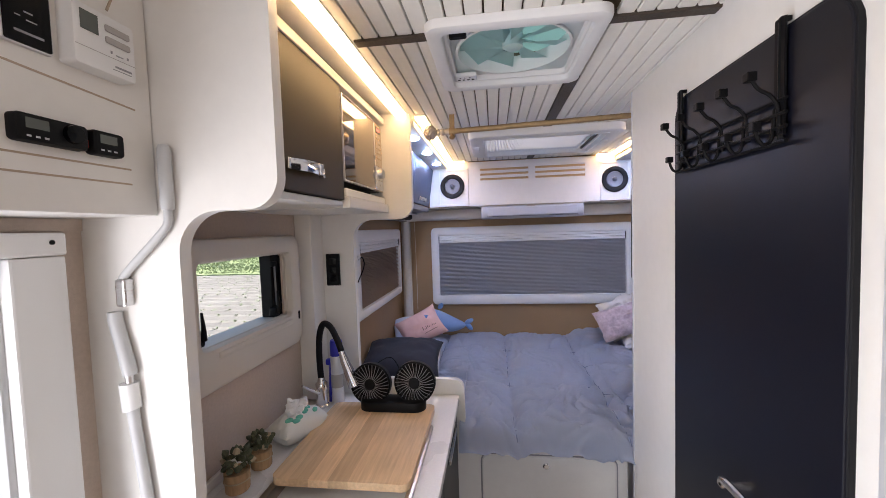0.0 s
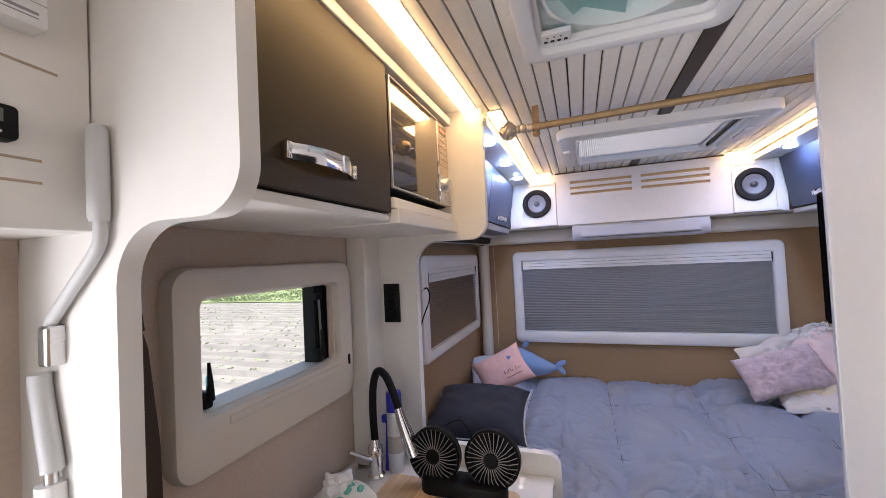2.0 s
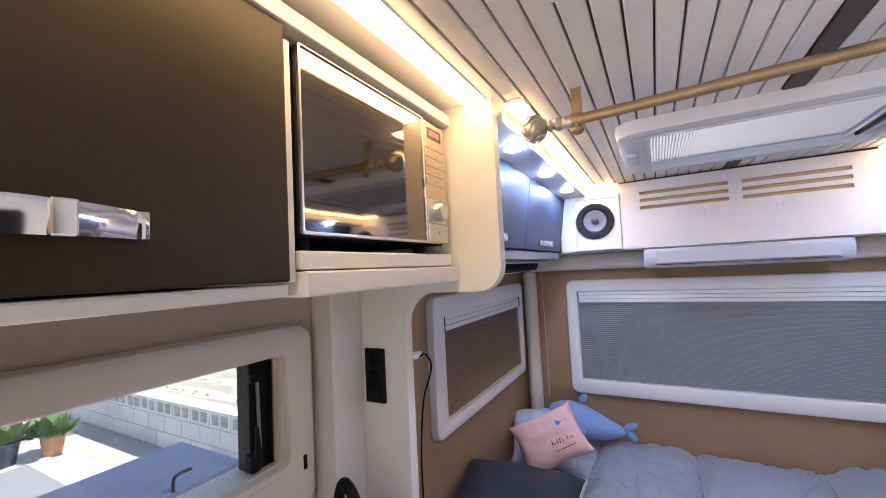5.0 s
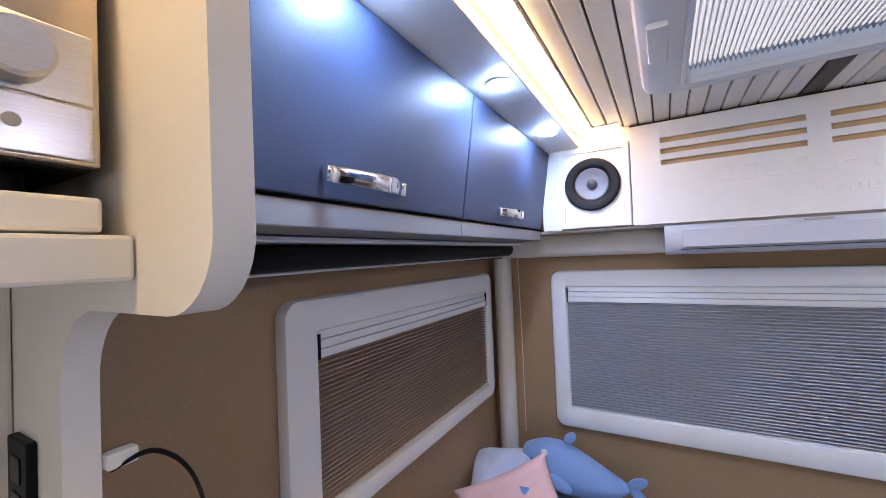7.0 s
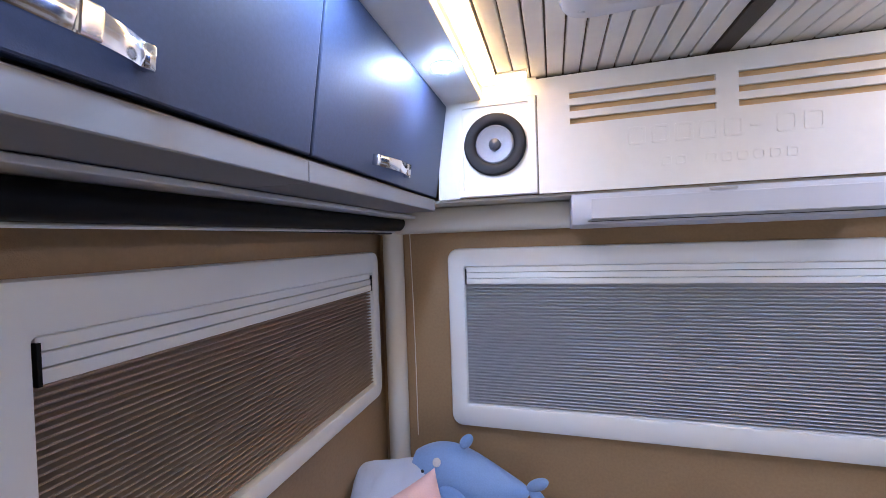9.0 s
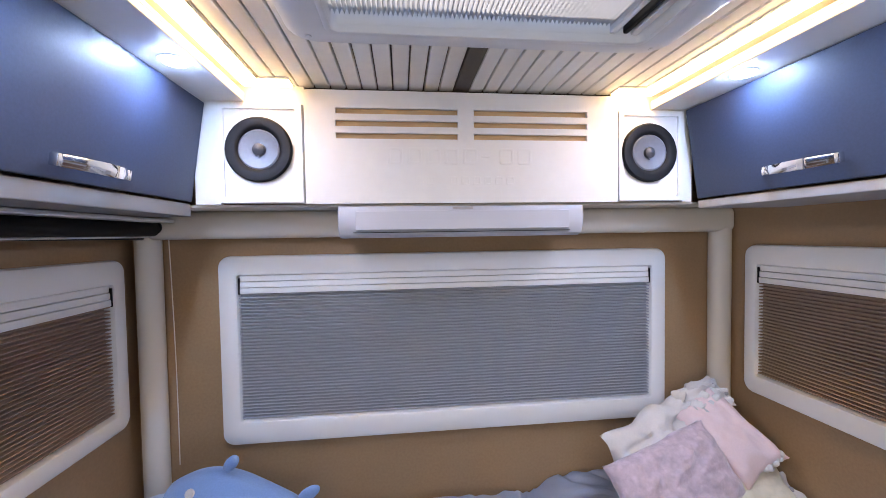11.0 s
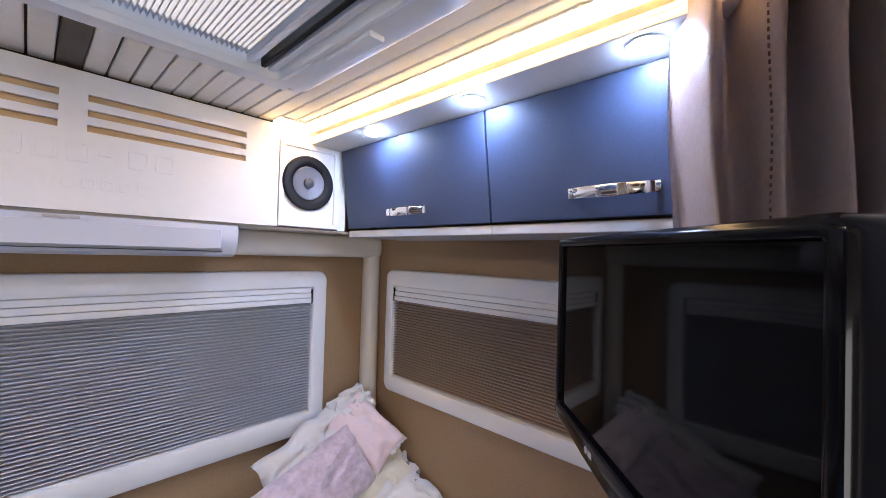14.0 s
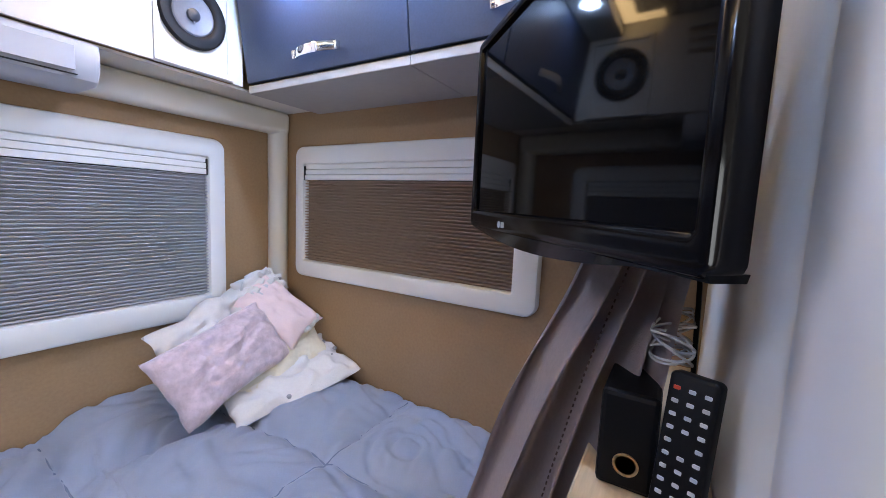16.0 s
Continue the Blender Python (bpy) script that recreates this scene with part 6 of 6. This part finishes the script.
AT.xyz = 0, 0, 0
def skylight():
    s = thing("skylight", (0.005, 2.095, 1.955), "white framed skylight with closed pleated blind", "skylight", kind="structure")
    m = basis((0, 0, ZC), (1, 0, 0), (0, -1, 0))
    part("frame", ring(B(), m, (-0.352, 0.362, -2.36, -1.83), 0.055, (-0.270, 0.285, -2.300, -1.885), 0.012, 0.038, 0.016, 0.0005), M_WHITE_PLASTIC, s, "white rounded frame", True)
    part("frame_light_edge", ring(B(), m, (-0.282, 0.297, -2.312, -1.873), 0.02, (-0.272, 0.287, -2.302, -1.883), 0.014, 0.041, 0.002, 0.02), M_WHITE_PLASTIC, s, "", True)
    bm = B()
    x0, x1, y0, y1 = -0.275, 0.225, 1.882, 2.286
    n = 62
    rows = []
    for i in range(2 * n + 1):
        x = x0 + (x1 - x0) * i / (2 * n)
        z = ZC - (0.020 if i % 2 else 0.010)
        rows.append((bm.verts.new((x, y0, z)), bm.verts.new((x, y1, z))))
    for a, b in zip(rows, rows[1:]):
        bm.faces.new((a[0], a[1], b[1], b[0]))
    part("pleated_blind", bm, M_SKYBLIND, s, "grey-white pleated blind")
    part("pull_bar", box(B(), 0.226, 0.240, 1.884, 2.300, ZC - 0.026, ZC - 0.006, 0.003), M_ALU, s, "aluminium pull bar")
    part("screen_bar", box(B(), 0.252, 0.262, 1.884, 2.300, ZC - 0.026, ZC - 0.008, 0.003), M_BLACK, s, "black screen bar")
    part("screen_bar", box(B(), 0.266, 0.280, 1.884, 2.300, ZC - 0.028, ZC - 0.010, 0.003), M_ALU, s)
    part("dome", box(B(), SKY[0] - 0.03, SKY[1] + 0.03, SKY[2] - 0.03, SKY[3] + 0.03, ZC + 0.085, ZC + 0.092, 0.003), glass("dome_acrylic", (0.9, 0.92, 0.95)), s, "clear acrylic dome").visible_shadow = False
    for x in (-0.335, 0.300):
        part("latch", box(B(), x, x + 0.030, 2.02, 2.15, ZC - 0.048, ZC - 0.037, 0.004), M_WHITE_PLASTIC, s, "", True)
    for x, y in ((-0.315, 2.325), (0.325, 2.325), (-0.315, 1.865), (0.325, 1.865)):
        part("screw_cap", lathe(B(), Matrix.Translation((x, y, ZC - 0.0375)) @ Matrix.Rotation(math.pi, 4, 'X'), [(0.006, 0), (0.005, 0.002), (0, 0.0024)], 14, False), M_WHITE_PLASTIC, s)


AT.xyz = 0, 0.05, 0
skylight()

AT.xyz = 0, 0, 0
# ---- outdoors ----
GZ = -0.42
part("ground", box(B(), -900, 900, -900, 900, GZ - 0.2, GZ), M_DIRT, label="pale dry soil ground reaching the horizon", category="ground", kind="structure")
part("pavement", box(B(), -7.4, -1.3, -3.0, 2.9, GZ, GZ + 0.03), M_CONCRETE, label="pale concrete terrace beside the van", category="pavement", kind="structure")
part("terrace_mat", box(B(), -6.9, -4.0, -1.0, 2.5, GZ + 0.031, GZ + 0.037), M_PAVE, label="dark grey mat lying on the terrace", category="mat", kind="structure")
rnd = random.Random(5)
bm = B()
for k in range(22):
    y = 4.3 + k * 0.60
    loops = []
    for i in range(131):
        x = -1.5 - i * 0.30
        w = 0.20 + 0.05 * noise.noise(Vector((x * 1.3, y, 0)))
        h = 0.055 + 0.03 * noise.noise(Vector((x * 2.1, y, 5)))
        d = 0.05 * noise.noise(Vector((x * 0.8, y, 9)))
        loops.append([Vector((x, y + d - w - 0.08, GZ - 0.01)), Vector((x, y + d - w * 0.5, GZ + h)), Vector((x, y + d + w * 0.5, GZ + h * 0.9)), Vector((x, y + d + w + 0.08, GZ - 0.01))])
    skin(bm, loops, True, True, True)
part("field_ridge", bm, M_DIRT, label="pale ploughed ridges of the field", category="field", kind="stuff")
bm = B()
for k in range(22):
    y = 4.3 + k * 0.60
    for j in range(85):
        x = -2 - j * 0.36 + rnd.uniform(-0.12, 0.12)
        if rnd.random() < 0.2:
            continue
        for q in range(6):
            a = rnd.random() * 6.28
            L = rnd.uniform(0.04, 0.10)
            c = Vector((x + rnd.uniform(-0.04, 0.04), y + rnd.uniform(-0.06, 0.06), GZ + 0.05))
            d = Vector((math.cos(a), math.sin(a), rnd.uniform(0.3, 1.0))).normalized()
            sd = d.cross(Vector((0, 0, 1))).normalized() * L * 0.25
            bm.faces.new([bm.verts.new(p) for p in (c, c + d * L * 0.5 + sd, c + d * L, c + d * L * 0.5 - sd)])
part("crop", bm, M_CROP, label="rows of small pale green crop plants", category="crop", kind="stuff")
bm = B()
box(bm, -140, 60, 17.6, 140, GZ, GZ + 0.06)
part("meadow", bm, M_GRASS, label="green meadow behind the field", category="meadow", kind="structure")
bm = B()
for k in range(9000):
    x, y = rnd.uniform(-45, 5), 18 + rnd.random() ** 1.5 * 22
    L = rnd.uniform(0.08, 0.22) * (1 + 0.8 * noise.noise(Vector((k * 0.0, y * 0.3, x * 0.4))))
    a = rnd.random() * 6.28
    c = Vector((x, y, GZ + 0.05))
    for q in range(3):
        d = Vector((math.cos(a + q * 2), math.sin(a + q * 2), 1.6)).normalized()
        sd = d.cross(Vector((0, 0, 1))).normalized() * L * 0.35
        bm.faces.new([bm.verts.new(p) for p in (c - sd * 0.3, c + d * L * 0.6 + sd, c + d * L, c + d * L * 0.5 - sd)])
part("bushes", bm, M_BUSH, label="green bushes along the far field edge", category="bushes", kind="stuff")

bw_ = thing("block_wall", (-6.0, 3.55, GZ), "low wall of pale hollow concrete blocks", "wall")
for row in range(3):
    for k in range(12):
        x0 = -4.1 - (k + 1) * 0.39 - (0.195 if row == 1 else 0)
        bm = B()
        holed(bm, 'y', 3.45, 3.64, (x0 + 0.004, x0 + 0.386), (GZ + row * 0.2 + 0.003, GZ + row * 0.2 + 0.197), [(x0 + 0.04, x0 + 0.17, GZ + row * 0.2 + 0.04, GZ + row * 0.2 + 0.16), (x0 + 0.21, x0 + 0.34, GZ + row * 0.2 + 0.04, GZ + row * 0.2 + 0.16)] if row == 2 else [])
        part("block", bm, M_BLOCK, bw_)


def storage_chest():
    c = thing("garden_chest", (-3.7, 2.1, GZ + 0.03), "navy chest with stained-glass mosaic front", "chest")
    part("body", box(B(), -4.15, -3.36, 1.45, 2.75, GZ + 0.03, 0.14, 0.01), M_NAVYBOX, c)
    part("lid", box(B(), -4.2, -3.32, 1.40, 2.80, 0.141, 0.20, 0.01), M_NAVYBOX, c, "navy lid")
    cols = [(0.62, 0.06, 0.05), (0.75, 0.30, 0.08), (0.08, 0.2, 0.6), (0.15, 0.4, 0.75), (0.78, 0.76, 0.74), (0.75, 0.45, 0.4), (0.06, 0.1, 0.35)]
    mats = [material("mosaic_%s" % n, col, 0.25) for n, col in zip(("red", "orange", "blue", "azure", "white", "rose", "navy"), cols)]
    r = random.Random(9)
    m = basis((-3.36, 0, 0), (0, 1, 0), (0, 0, 1))
    for (cu, cv) in ((1.78, GZ + 0.02), (2.45, GZ + 0.0)):
        for ringn in range(6):
            r0, r1 = 0.07 + ringn * 0.085, 0.07 + (ringn + 1) * 0.085 - 0.015
            nseg = 7 + ringn * 2
            for k in range(nseg):
                a0, a1 = math.pi * k / nseg + 0.02, math.pi * (k + 1) / nseg - 0.02 - 0.01 * (6 - ringn)
                q = [(cu + rr * math.cos(a), cv + rr * math.sin(a)) for rr, a in ((r0, a0), (r1, a0), (r1, a1), (r0, a1))]
                if any(u < 1.48 or u > 2.72 or v > 0.12 or v < GZ + 0.05 for u, v in q) or (cu < 2 and q[0][0] > 2.1) or (cu > 2 and q[0][0] < 2.12):
                    continue
                bm = B()
                skin(bm, [[m @ Vector((u, v, d)) for u, v in q] for d in (0.0005, 0.008)], True, True, True)
                part("mosaic_piece", bm, r.choice(mats), c)
    part("handle", tube(B(), smooth_path([(-3.33, 2.30, 0.19), (-3.33, 2.30, 0.27), (-3.33, 2.33, 0.30), (-3.33, 2.42, 0.30)]), 0.012, 8), M_BLACK, c, "black bent handle", True)


storage_chest()
hs = thing("hose_pipe", (-4.0, 3.4, GZ), "turquoise plastic pipe leaning on the block wall", "pipe")
part("pipe", tube(B(), [(-3.95, 3.32, GZ + 0.001), (-4.06, 3.44, 0.42)], 0.03, 12), M_TURQ, hs, "", True)


def garden_pot(x, y, r, h, mat, seed):
    rr = random.Random(seed)
    p = thing("garden_plant", (x, y, GZ + 0.03), "green leafy plant in a garden pot on the terrace", "plant", "garden pots on the terrace")
    z0 = GZ + 0.0305
    part("pot", lathe(B(), Matrix.Translation((x, y, z0)), [(r * 0.75, 0), (r, h), (r * 1.08, h), (r * 1.08, h * 0.88), (r * 0.9, h * 0.85), (0, h * 0.85)][:3] + [(r * 0.9, h), (r * 0.85, h * 0.8), (0, h * 0.8)], 20, False), mat, p, "", True)
    bm = B()
    for k in range(160):
        a, e = rr.random() * 6.28, rr.uniform(0.2, 1.4)
        c = Vector((x, y, z0 + h * 0.8)) + Vector((math.cos(a), math.sin(a), 0)) * r * rr.random() * 0.8
        d = Vector((math.cos(a) * math.cos(e), math.sin(a) * math.cos(e), math.sin(e)))
        L = rr.uniform(0.12, 0.34)
        sd = d.cross(Vector((0, 0, 1))).normalized() * L * 0.22
        bm.faces.new([bm.verts.new(q) for q in (c + d * L * 0.4, c + d * L * 0.7 + sd, c + d * L, c + d * L * 0.7 - sd)])
    part("leaves", bm, M_PLANT, p, "many green leaves")


garden_pot(-7.15, 2.35, 0.16, 0.28, M_NAVYBOX, 1)
garden_pot(-7.0, 2.75, 0.12, 0.24, M_TERRACOTTA, 2)
